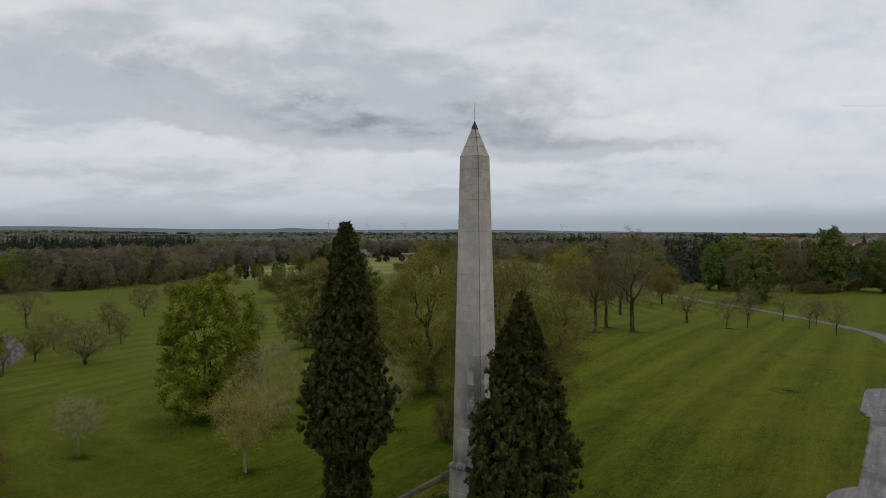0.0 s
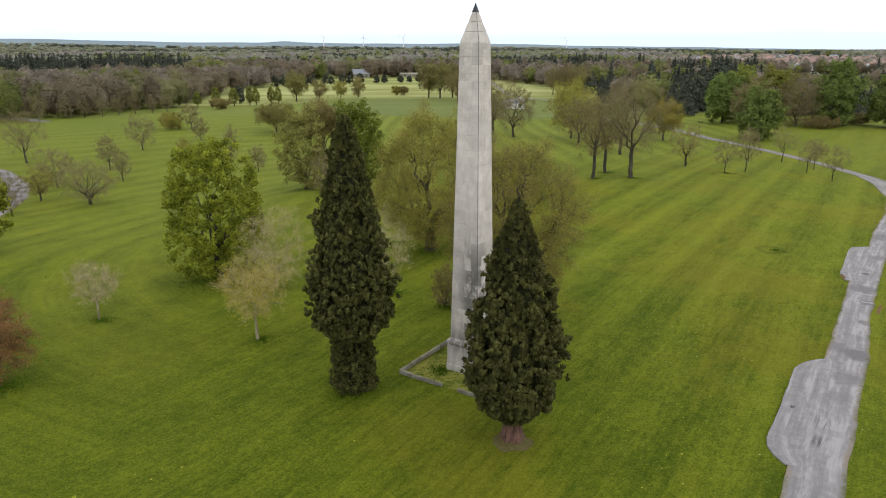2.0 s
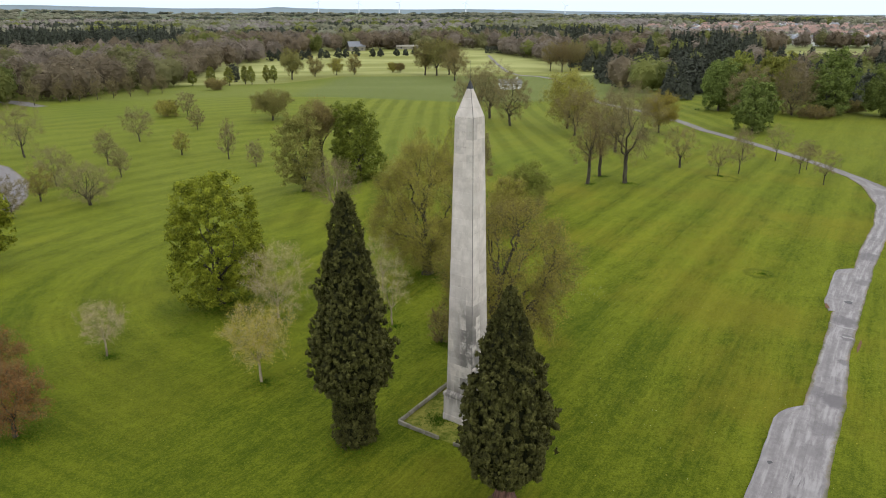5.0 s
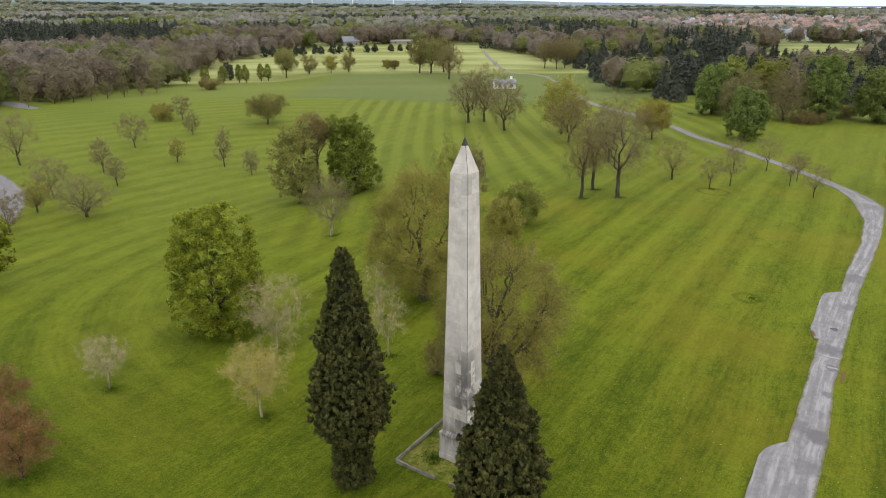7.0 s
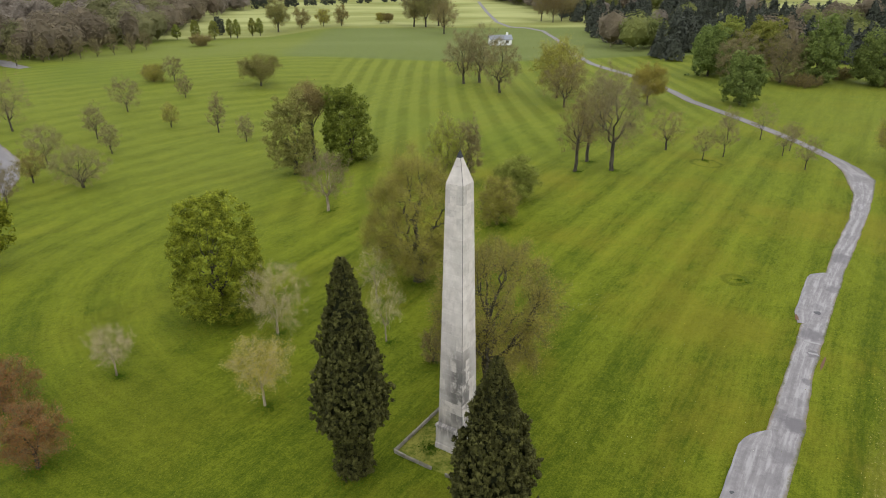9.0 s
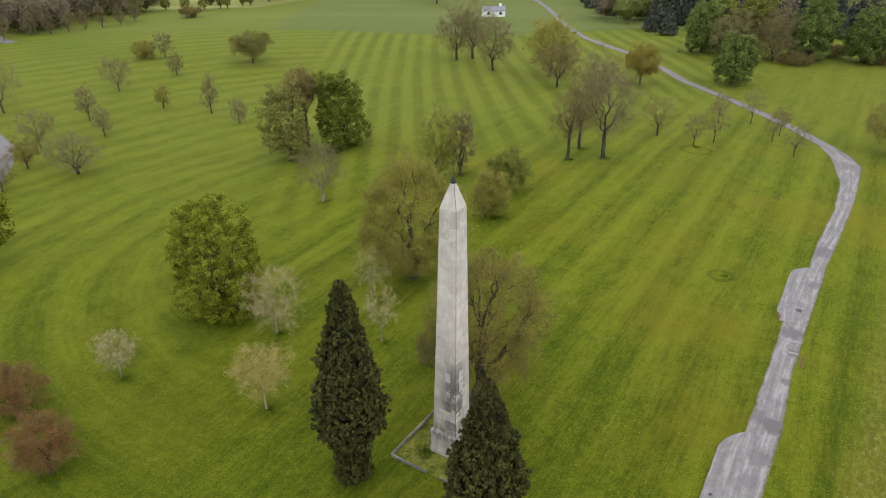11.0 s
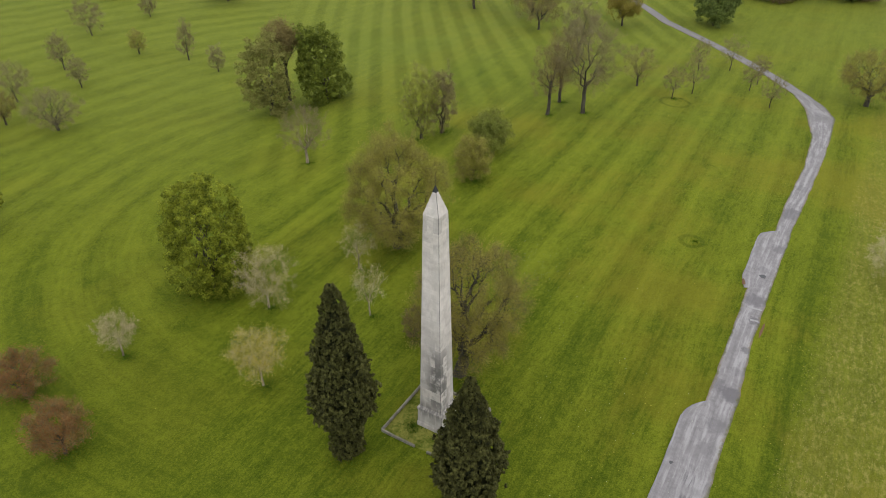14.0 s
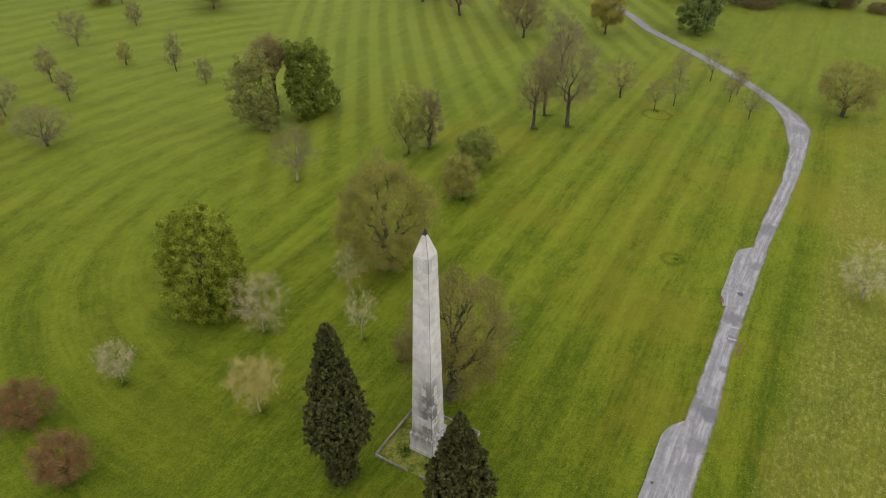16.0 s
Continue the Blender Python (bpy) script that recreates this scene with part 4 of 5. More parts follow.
def leafy(x, y, h, w, seed, label, leaf, bark=None, skirt=0.12, clumps=420, per=22, size=0.34, lumps=0.22, group="", name="tree", category="tree", lean=0.0, pear=0.15, tight=1.0, square=2.2):
    """A tree in full leaf: a limbed trunk and a crown of many leaf clumps on a lumpy outline."""
    rng = np.random.default_rng(seed)
    t = thing(name, label, category, (x, y, gz(x, y) - 0.05), 0, group)
    p0, p1, r0, r1, ends, ways = grow(rng, h * 0.92, w * 0.8, 0.16, max(skirt, 0.1), 60, 6, 0.09, lumps, 1.15, lean)
    v, f = tubes(p0, p1, np.maximum(r0, 0.02), np.maximum(r1, 0.012), 5)
    part("trunk", mesh_of("trunk", v, f, bark or M_BARK, True), t)
    d = unit(rng.normal(0, 1, (clumps, 3)))
    bulge = np.array([1 + lumps * 1.6 * (noise.noise((a * 1.8 + seed, b * 1.8, c * 1.8))) for a, b, c in d])
    depth = np.clip(1 - np.abs(rng.normal(0, 0.20, clumps)), 0.3, 1.0)
    zc, hz = (1 + skirt) / 2 * h, (1 - skirt) / 2 * h
    cs = w * 0.042 + 0.10
    # squarer than an egg, so that the skirt hangs full
    d = d / (np.abs(d) ** square).sum(1, keepdims=True) ** (1 / square)
    centre = np.stack([d[:, 0] * (w / 2 - cs), d[:, 1] * (w / 2 - cs), d[:, 2] * (hz - cs)], 1) * (bulge * depth)[:, None]
    centre[:, :2] *= (1 - pear * d[:, 2])[:, None]
    centre[:, 2] += zc
    centre[:, 0] += lean * centre[:, 2]
    idx = np.repeat(np.arange(clumps), per)
    off = unit(rng.normal(0, 1, (len(idx), 3)))
    at = centre[idx] + off * rng.uniform(0.5, 1.6, (len(idx), 1)) * tight * np.array([cs, cs, cs * 0.75])
    at[:, 2] = np.maximum(at[:, 2], 0.12)
    lv, lf = leaves(rng, at, size * rng.uniform(0.6, 1.35, len(idx)), 0.5, 0.75, unit(off + 0.9 * d[idx] + np.array([0, 0, 0.25])), 0.55, y > 110)
    part("crown", mesh_of("crown", lv, lf, leaf), t)
    return t


def ball():
    """A small faceted ball to make foliage lumps of."""
    bm = bmesh.new()
    bmesh.ops.create_icosphere(bm, subdivisions=1, radius=1.0)
    v = np.array([q.co[:] for q in bm.verts])
    f = np.array([[q.index for q in p.verts] for p in bm.faces])
    bm.free()
    return v, f


BALL_V, BALL_F = ball()


def redwood(x, y, h, w, seed, label, profile, bare, trunk_r, lumps=1500, sink=0.05, sway=0.0):
    """A giant redwood: a flared trunk and dense upswept sprays; profile gives the half width along the height."""
    rng = np.random.default_rng(seed)
    t = thing("redwood_tree", label, "conifer tree", (x, y, gz(x, y) - sink))
    hs = np.array([p[0] for p in profile]) * h
    ws = np.array([p[1] for p in profile]) * w / 2
    # trunk with flutes at its foot
    levels = np.concatenate([np.linspace(0, 0.12 * h, 6), np.linspace(0.2 * h, 0.96 * h, 7)])
    k = 14
    tv = []
    for z in levels:
        r = trunk_r * (1 - z / h) + trunk_r * 0.45 * math.exp(-z / (0.035 * h)) + 0.015
        for i in range(k):
            a = i * 2 * math.pi / k
            rr = r * (1 + 0.13 * math.sin(a * 5 + 1) * math.exp(-z / (0.06 * h)))
            tv.append((rr * math.cos(a) + sway * (z / h) ** 1.5, rr * math.sin(a), z))
    tf = [[r * k + i, r * k + (i + 1) % k, (r + 1) * k + (i + 1) % k, (r + 1) * k + i] for r in range(len(levels) - 1) for i in range(k)]
    part("trunk", mesh_of("trunk", tv, tf, M_BARK_RED, True), t, "reddish fluted trunk")
    # inner mass of old growth behind the sprays, shade between them put into its colour
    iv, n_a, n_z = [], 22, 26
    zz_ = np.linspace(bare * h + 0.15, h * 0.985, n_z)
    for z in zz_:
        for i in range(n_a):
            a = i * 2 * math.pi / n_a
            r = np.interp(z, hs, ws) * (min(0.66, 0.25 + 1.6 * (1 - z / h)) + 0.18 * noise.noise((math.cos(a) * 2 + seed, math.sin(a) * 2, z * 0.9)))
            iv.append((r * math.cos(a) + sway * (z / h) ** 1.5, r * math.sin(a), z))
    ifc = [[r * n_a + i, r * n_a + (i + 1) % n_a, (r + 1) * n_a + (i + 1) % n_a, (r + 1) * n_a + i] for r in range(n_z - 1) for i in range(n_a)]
    part("inner_growth", mesh_of("inner_growth", iv, ifc, M_CORE_SHADE), t)
    # upswept sprays, each a knobbly lump with loose tips
    zs_ = rng.uniform(bare * h, h * 0.99, lumps * 4)
    keep = rng.uniform(0, 1, lumps * 4) < np.interp(zs_, hs, ws) / ws.max() + 0.06
    zs_ = zs_[keep][:lumps]
    az = rng.uniform(0, 2 * np.pi, len(zs_))
    bl = np.array([noise.noise((math.cos(a) * 2.4 + seed, math.sin(a) * 2.4, z * 0.8)) for a, z in zip(az, zs_)])
    fine_l = np.array([noise.noise((math.cos(a) * 6 + seed, math.sin(a) * 6, z * 2.3)) for a, z in zip(az, zs_)])
    full = np.interp(zs_, hs, ws)
    size = rng.uniform(0.05, 0.115, len(zs_)) * np.clip(full / 1.6, 0.7, 1.15)
    r = np.maximum(full * np.clip(0.87 + 0.24 * bl + 0.20 * fine_l + rng.normal(0, 0.05, len(zs_)), 0.4, 1.14) - size * 0.6, 0)
    c = np.stack([r * np.cos(az), r * np.sin(az), zs_], 1)
    # draw the sprays together into upswept boughs with dark gaps between
    n_b = len(zs_) // 5
    pick = rng.integers(0, len(zs_), n_b)
    hub_ = c[pick] * np.array([1, 1, 1])
    near = np.empty(len(c), int)
    for i0 in range(0, len(c), 500):
        near[i0:i0 + 500] = np.argmin(((c[i0:i0 + 500, None] - hub_[None]) ** 2).sum(-1), 1)
    c = c + (hub_[near] - c) * 0.36
    push = np.clip(rng.normal(0.0, 0.10, n_b), -0.22, 0.12)[near]
    c[:, :2] *= (1 + push * np.clip(full / ws.max() + 0.3, 0, 1))[:, None]
    c[:, 2] += (np.hypot(c[:, 0], c[:, 1]) / np.maximum(full, 0.2) - 0.9) * 0.5
    c[:, 0] += sway * (c[:, 2] / h) ** 1.5
    outw = unit(np.stack([np.cos(az), np.sin(az), np.full(len(az), 0.6)], 1))
    bv = BALL_V[None] * (1 + rng.normal(0, 0.20, (len(c), len(BALL_V), 1)))
    stretch = 1 + 0.45 * (bv * outw[:, None]).sum(-1, keepdims=True)
    bv = c[:, None] + bv * size[:, None, None] * np.clip(stretch, 0.6, 1.6) * np.array([0.95, 0.95, 1.2])
    bf = BALL_F[None] + (np.arange(len(c)) * len(BALL_V))[:, None, None]
    per = 7
    idx = np.repeat(np.arange(len(c)), per)
    dd = unit(rng.normal(0, 1, (len(idx), 3)) + outw[idx] * 0.8)
    sp = spikes(rng, c[idx] + dd * size[idx][:, None] * 0.75, dd + np.array([0, 0, 0.4]), rng.uniform(0.10, 0.22, len(idx)), rng.uniform(0.035, 0.08, len(idx)), 0.35)
    sv, sf = merge((bv.reshape(-1, 3), bf.reshape(-1, 3)), sp)
    part("crown", mesh_of("crown", sv, sf, M_REDWOOD), t)
    return t


redwood(-5.28, 37.9, 16.6, 4.85, 11, "tall dark giant redwood, foliage reaching the grass", ((0, 0.58), (0.05, 0.57), (0.17, 0.52), (0.215, 0.58), (0.25, 0.90), (0.31, 1.0), (0.43, 0.96), (0.56, 0.82), (0.70, 0.64), (0.80, 0.47), (0.88, 0.36), (0.94, 0.23), (0.97, 0.13), (0.985, 0.07), (1.0, 0.02)), 0.01, 0.40, 9000, sway=-0.08)
redwood(3.65, 32.0, 13.1, 4.8, 23, "shorter dark giant redwood with bare reddish trunk foot", ((0.06, 0.06), (0.09, 0.26), (0.13, 0.62), (0.21, 0.92), (0.32, 1.0), (0.45, 0.93), (0.55, 0.82), (0.67, 0.66), (0.78, 0.49), (0.88, 0.30), (0.95, 0.15), (1.0, 0.02)), 0.07, 0.46, 8200)
soil_v, soil_f = [], []
for k in range(28):
    a = k * 2 * math.pi / 28
    r = 1.0 + 0.35 * noise.noise((math.cos(a) * 1.6, math.sin(a) * 1.6, 4))
    for q, lift in ((1.0, 0.012), (0.55, 0.05)):
        px_, py_ = 3.55 + q * r * math.cos(a), 31.6 + q * r * math.sin(a) * 1.05
        soil_v.append((px_, py_, gz(px_, py_) + lift))
soil_f = [[2 * k, 2 * ((k + 1) % 28), 2 * ((k + 1) % 28) + 1, 2 * k + 1] for k in range(28)] + [[2 * k + 1 for k in range(28)]]
tagged(new("soil_patch", mesh_of("soil_patch", soil_v, soil_f, M_SOIL)), "bare brown soil and fallen needles under the redwood", "soil")

CH = "broad horse chestnut coming into yellow-green leaf, foliage to the grass"
leafy(-21.1, 62.2, 13.4, 8.9, 36, CH, M_LEAF_CHEST, skirt=0.0, clumps=620, per=74, size=0.19, lumps=0.10, pear=0.10, tight=0.70, square=3.4)

# young trees on the near lawn
YB = "young bare tree with pale pinkish twigs"
broadleaf(-27.5, 51.5, 5.2, 4.6, 41, YB, M_BARK_GREY, M_TWIG_PALE, M_BUD_PINK, 10, 7, 0.05, 0.30, 0.3, 170, 0.012, trunk=0.6)
broadleaf(-13.3, 45.9, 6.7, 5.7, 42, "young tree with pale bark and fresh yellow leaf", M_BARK_GREY, M_TWIG_PALE, M_BUD_GOLD, 9, 18, 0.075, 0.26, 0.25, 210, 0.012, trunk=0.6)
broadleaf(-14.6, 57.6, 7.6, 7.2, 43, "pale grey-twigged young tree, almost leafless", M_BARK_GREY, M_TWIG_PALE, M_BUD_OLIVE, 14, 7, 0.07, 0.18, 0.1, 200, 0.014, trunk=0.6)
broadleaf(-4.1, 55.1, 6.5, 4.2, 44, "slender leafless young tree with pale bark", M_BARK_GREY, M_TWIG_PALE, M_BUD_OLIVE, 7, 2, 0.06, 0.25, 0.25, 120, 0.012, trunk=0.5)
broadleaf(-5.6, 63.6, 6.4, 4.6, 45, "slender leafless young tree with pale bark", M_BARK_GREY, M_TWIG_PALE, M_BUD_OLIVE, 7, 2, 0.06, 0.25, 0.25, 120, 0.012, trunk=0.5)
broadleaf(-1.2, 67.8, 14.4, 11.8, 46, "large spreading oak with olive-brown opening leaf", M_BARK, M_TWIG_OAK, M_BUD_OLIVE, 14, 96, 0.105, 0.16, 0.06, 460, 0.022, 7, 0.08, lumps=0.25, trunk=1.9, inner=0.5, stout=0.36)
broadleaf(4.2, 45.9, 13.8, 10.4, 47, "gnarled oak with dark limbs and brown budding twigs", M_BARK, M_TWIG_OAK, M_BUD_OLIVE, 16, 66, 0.086, 0.18, 0.18, 480, 0.018, 5, 0.085, lumps=0.25, trunk=1.9, lean=0.08, inner=0.5, stout=0.35)
broadleaf(0.2, 51.4, 3.6, 2.8, 48, "rounded shrub with reddish-brown twigs", M_BARK, M_TWIG, M_BUD_BROWN, 14, 14, 0.08, 0.05, 0.02, 120, 0.016, category="shrub", name="shrub")
broadleaf(8.6, 83.2, 6.8, 6.0, 49, "round bush with brown twigs and olive buds", M_BARK, M_TWIG, M_BUD_OLIVE, 14, 32, 0.14, 0.05, 0.0, 220, 0.022, category="bush", name="bush")
broadleaf(12.0, 92.5, 6.4, 7.4, 50, "round bush in fresh yellow-green leaf", M_BARK, M_TWIG, M_LEAF_OLIVE, 8, 46, 0.17, 0.05, 0.0, 220, 0.025, category="bush", name="bush")
broadleaf(2.4, 99.0, 12.6, 6.2, 51, "upright tree, brown twigs and yellow-green young leaf", M_BARK, M_TWIG, M_BUD_FRESH, 20, 26, 0.12, 0.08, 0.02, 260, 0.026)
broadleaf(5.6, 100.6, 11.6, 6.0, 52, "upright leafless tree with dense brown twigs", M_BARK, M_TWIG_PURPLE, M_BUD_BROWN, 26, 6, 0.12, 0.08, 0.02, 250, 0.026)
leafy(-23.9, 119.0, 14.0, 8.4, 53, "rounded tree with drab grey-olive young leaf", M_BUD_GREY, skirt=0.0, clumps=460, per=34, size=0.27, lumps=0.34, pear=0.05, square=3.2)
broadleaf(-21.6, 126.0, 15.2, 8.6, 54, "rounded tree with brown budding twigs", M_BARK, M_TWIG, M_BUD_BROWN, 14, 34, 0.2, 0.4, 0.55, 220, 0.03)
leafy(-14.4, 123.4, 13.4, 9.2, 55, "dense dark green broadleaf tree, foliage to the grass", M_LEAF_DEEP, skirt=0.0, clumps=520, per=32, size=0.33, lumps=0.3, pear=0.14, lean=-0.07, square=3.0)
broadleaf(-14.7, 94.3, 9.7, 7.8, 56, "leafless small-trunked tree with fine grey-brown twigs", M_BARK_GREY, M_TWIG_PURPLE, None, 18, 0, 0.1, 0.22, 0.18, 190, 0.022)
broadleaf(-49.0, 205.3, 8.8, 13.6, 57, "low spreading oak with grey-green young leaf", M_BARK, M_TWIG, M_BUD_GREY, 10, 40, 0.24, 0.22, 0.28, 200, 0.04, trunk=1.4)

# west lawn
W1, W2, W3 = "leafless parkland tree with purplish-brown twigs", "small leafless parkland tree, thin brown twigs", "wide low leafless tree with forked limbs"
for x, y, h, w, s, lab in ((-74.8, 154.4, 8.8, 5.9, 61, W1), (-67.4, 144.0, 7.0, 4.9, 62, W2), (-76.5, 176.5, 9.4, 9.2, 63, W1), (-75.9, 211.0, 8.0, 7.2, 64, W1), (-66.5, 191.0, 6.2, 5.3, 65, W1),
                           (-48.9, 159.0, 9.8, 5.2, 66, W2), (-40.3, 150.0, 6.3, 4.7, 67, W2), (-77.2, 136.6, 8.8, 8.9, 68, W1), (-95.6, 158.1, 14.0, 12.4, 69, W1), (-71.8, 112.1, 7.8, 6.0, 70, W2)):
    broadleaf(x, y, h, w, s, lab, M_BARK, M_TWIG_PURPLE, None, 26, 0, 0.1, 0.18, 0.12, 150, 0.024, trunk=0.7, group="trees on the west lawn")
broadleaf(-63.2, 121.4, 8.3, 11.6, 71, W3, M_BARK, M_TWIG_PURPLE, None, 26, 0, 0.1, 0.12, 0.08, 320, 0.018, 8, trunk=1.5, stout=0.36, inner=0.3)
for x, y, h, w, s in ((-61.5, 164.0, 6.0, 4.4, 72), (-74.1, 124.9, 6.9, 6.2, 73)):
    broadleaf(x, y, h, w, s, "small parkland tree with olive-brown opening buds", M_BARK, M_TWIG, M_BUD_OLIVE, 12, 12, 0.16, 0.18, 0.15, 110, 0.035)
broadleaf(-82.0, 210.5, 5.4, 8.3, 74, "low rounded bush with olive-brown twigs", M_BARK, M_TWIG, M_BUD_OLIVE, 16, 20, 0.26, 0.05, 0.02, 120, 0.05, category="bush", name="bush")
leafy(-56.6, 81.5, 12.8, 7.6, 75, "tall tree in bright yellow-green young leaf", M_LEAF_CHEST, clumps=420, per=22, size=0.36)
for x, y, h, w, s in ((-34.6, 46.8, 5.0, 6.8, 76), (-28.1, 39.5, 5.6, 5.5, 77)):
    broadleaf(x, y, h, w, s, "small copper-leaved tree with a rounded crown", M_BARK, M_TWIG, M_LEAF_COPPER, 12, 30, 0.09, 0.20, 0.10, 240, 0.02, lumps=0.12)
leafy(-11.0, 17.0, 7.05, 3.8, 78, "young tree in bright yellow-green leaf", M_BUD_FRESH, clumps=200, per=22, size=0.20)
leafy(-6.55, 16.2, 7.6, 4.6, 79, "young tree in bright yellow-green leaf", M_BUD_FRESH, clumps=220, per=22, size=0.20)

# east lawn
E1, E2 = "tall leafless parkland tree with a long dark trunk", "small thin leafless sapling tree"
broadleaf(23.2, 105.6, 13.0, 7.2, 81, E1, M_BARK, M_TWIG, M_BUD_BROWN, 16, 10, 0.12, 0.34, 0.22, 170, 0.022, trunk=0.95)
broadleaf(26.3, 111.2, 12.8, 7.4, 82, E1, M_BARK, M_TWIG, M_BUD_OLIVE, 16, 12, 0.12, 0.34, 0.22, 170, 0.022, trunk=0.95)
broadleaf(29.1, 105.9, 17.2, 12.2, 83, "tall leafless tree with dense purplish-grey twigs", M_BARK, M_TWIG_PURPLE, None, 22, 0, 0.1, 0.26, 0.16, 380, 0.022, trunk=0.9)
broadleaf(34.7, 135.1, 13.8, 8.2, 84, "tall leafless tree with dense purplish-grey twigs", M_BARK, M_TWIG_PURPLE, None, 24, 0, 0.1, 0.2, 0.12, 260, 0.03)
broadleaf(32.0, 163.5, 12.2, 12.0, 85, "rounded tree with grey-brown budding twigs", M_BARK, M_TWIG_PURPLE, M_BUD_BROWN, 14, 12, 0.22, 0.16, 0.12, 180, 0.045)
broadleaf(33.0, 179.0, 15.2, 14.2, 86, "rounded oak with yellow-olive opening leaf", M_BARK, M_TWIG, M_BUD_OLIVE, 10, 34, 0.28, 0.15, 0.12, 210, 0.05)
broadleaf(51.7, 163.0, 10.1, 9.6, 87, "rounded tree in fresh golden-yellow leaf", M_BARK, M_TWIG, M_BUD_YELLOW, 8, 34, 0.24, 0.18, 0.16, 170, 0.04)
broadleaf(42.1, 119.2, 7.9, 6.7, 88, "young spreading tree with thin brown-green twigs", M_BARK, M_TWIG, M_BUD_OLIVE, 14, 5, 0.12, 0.2, 0.18, 150, 0.026)
for x, y, h, w, s in ((46.4, 112.8, 6.2, 4.8, 89), (51.0, 115.5, 7.4, 5.4, 90), (57.0, 128.4, 6.7, 5.4, 91), (63.6, 129.0, 7.4, 5.6, 92), (62.6, 117.8, 6.2, 4.8, 93), (65.7, 121.4, 6.0, 4.4, 94), (62.5, 109.5, 6.2, 4.8, 95)):
    broadleaf(x, y, h, w, s, E2, M_BARK, M_TWIG_PURPLE, None, 20, 0, 0.1, 0.25, 0.2, 130, 0.014, trunk=0.5, group="saplings along the drive")
broadleaf(81.0, 111.4, 10.1, 13.2, 96, "spreading oak with dark limbs and olive-brown buds", M_BARK, M_TWIG_OAK, M_BUD_OLIVE, 12, 26, 0.14, 0.18, 0.16, 300, 0.024, wander=0.13, trunk=1.8, inner=0.45, stout=0.37)
broadleaf(52.0, 58.2, 7.0, 8.2, 97, "pale leafless tree with very fine twigs", M_BARK_GREY, M_TWIG_PALE, None, 14, 0, 0.1, 0.2, 0.1, 170, 0.014)
L1 = "large leafless parkland tree with dark spreading limbs"
for x, y, h, w, s in ((19.6, 192.4, 15.2, 13.4, 98), (10.5, 212.0, 16.8, 14.5, 99), (15.4, 213.5, 18.0, 14.5, 100)):
    broadleaf(x, y, h, w, s, L1, M_BARK, M_TWIG_PURPLE, M_BUD_BROWN, 20, 6, 0.16, 0.17, 0.10, 330, 0.03, wander=0.12, trunk=1.15)
GL = "big broadleaf tree in full green leaf"
leafy(80.2, 200.8, 13.8, 12.6, 101, GL, M_LEAF_GREEN, skirt=0.02, clumps=480, per=34, size=0.45, lumps=0.38)
leafy(72.8, 160.6, 11.6, 9.8, 102, GL, M_LEAF_GREEN, skirt=0.0, clumps=460, per=32, size=0.40, lumps=0.38)
leafy(103.5, 185.6, 16.2, 11.5, 103, GL, M_LEAF_GREEN, skirt=0.02, clumps=480, per=34, size=0.45, lumps=0.38)
leafy(117.5, 182.0, 14.2, 14.0, 104, GL, M_LEAF_GREEN, skirt=0.02, clumps=520, per=34, size=0.45, lumps=0.38)
leafy(87.0, 206.0, 15.6, 11.0, 108, "big broadleaf tree in yellow-green leaf", M_LEAF_OLIVE, skirt=0.02, clumps=420, per=30, size=0.45, lumps=0.38)
leafy(97.0, 205.0, 16.4, 12.5, 105, "big broadleaf tree in yellow-green leaf", M_LEAF_OLIVE, skirt=0.02, clumps=480, per=34, size=0.45, lumps=0.38)
broadleaf(83.5, 189.0, 13.6, 13.0, 106, "leafless tree with dense purplish-brown twigs", M_BARK, M_TWIG_PURPLE, None, 34, 0, 0.1, 0.1, 0.02, 300, 0.045)
broadleaf(94.0, 186.0, 14.0, 14.0, 107, "leafless tree with dense purplish-brown twigs", M_BARK, M_TWIG_PURPLE, None, 34, 0, 0.1, 0.1, 0.02, 300, 0.045)

# brushwood and undergrowth at the foot of the eastern trees
for x, y, h, w, s in ((113.0, 191.0, 3.6, 9.0, 151), (121.5, 181.5, 2.4, 10.0, 152), (128.0, 174.0, 2.6, 9.0, 153), (134.0, 168.0, 3.0, 9.0, 154), (97.5, 180.5, 3.2, 10.0, 155)):
    broadleaf(x, y, h, w, s, "low tangled brown brushwood under the wood's edge", M_BARK, M_TWIG_OAK, M_BUD_BROWN, 24, 14, 0.22, 0.05, 0.0, 150, 0.045, category="bush", name="bush", trunk=0.6, group="brushwood at the wood's edge")

leafy(-158.5, 236.0, 17.0, 15.0, 149, "tall tree in fresh green leaf by the wood's lane", M_LEAF_CHEST, skirt=0.02, clumps=420, per=26, size=0.5, lumps=0.35)

# thin trees in front of the western wood
for x, y, h, w, s in ((-141, 262, 9.5, 6.0, 141), (-136, 266, 8.0, 5.2, 142), (-131, 270, 9.0, 6.0, 143), (-128, 277, 8.5, 6.0, 144), (-124, 283, 9.5, 5.6, 145), (-119, 288, 8.0, 5.6, 146), (-117, 298, 8.5, 6.2, 147), (-144, 250, 10.0, 7.0, 148)):
    broadleaf(x, y, h, w, s, "thin leafless tree before the western wood", M_BARK, M_TWIG_PURPLE, None, 22, 0, 0.1, 0.2, 0.08, 120, 0.035, trunk=0.6, group="thin trees before the wood")

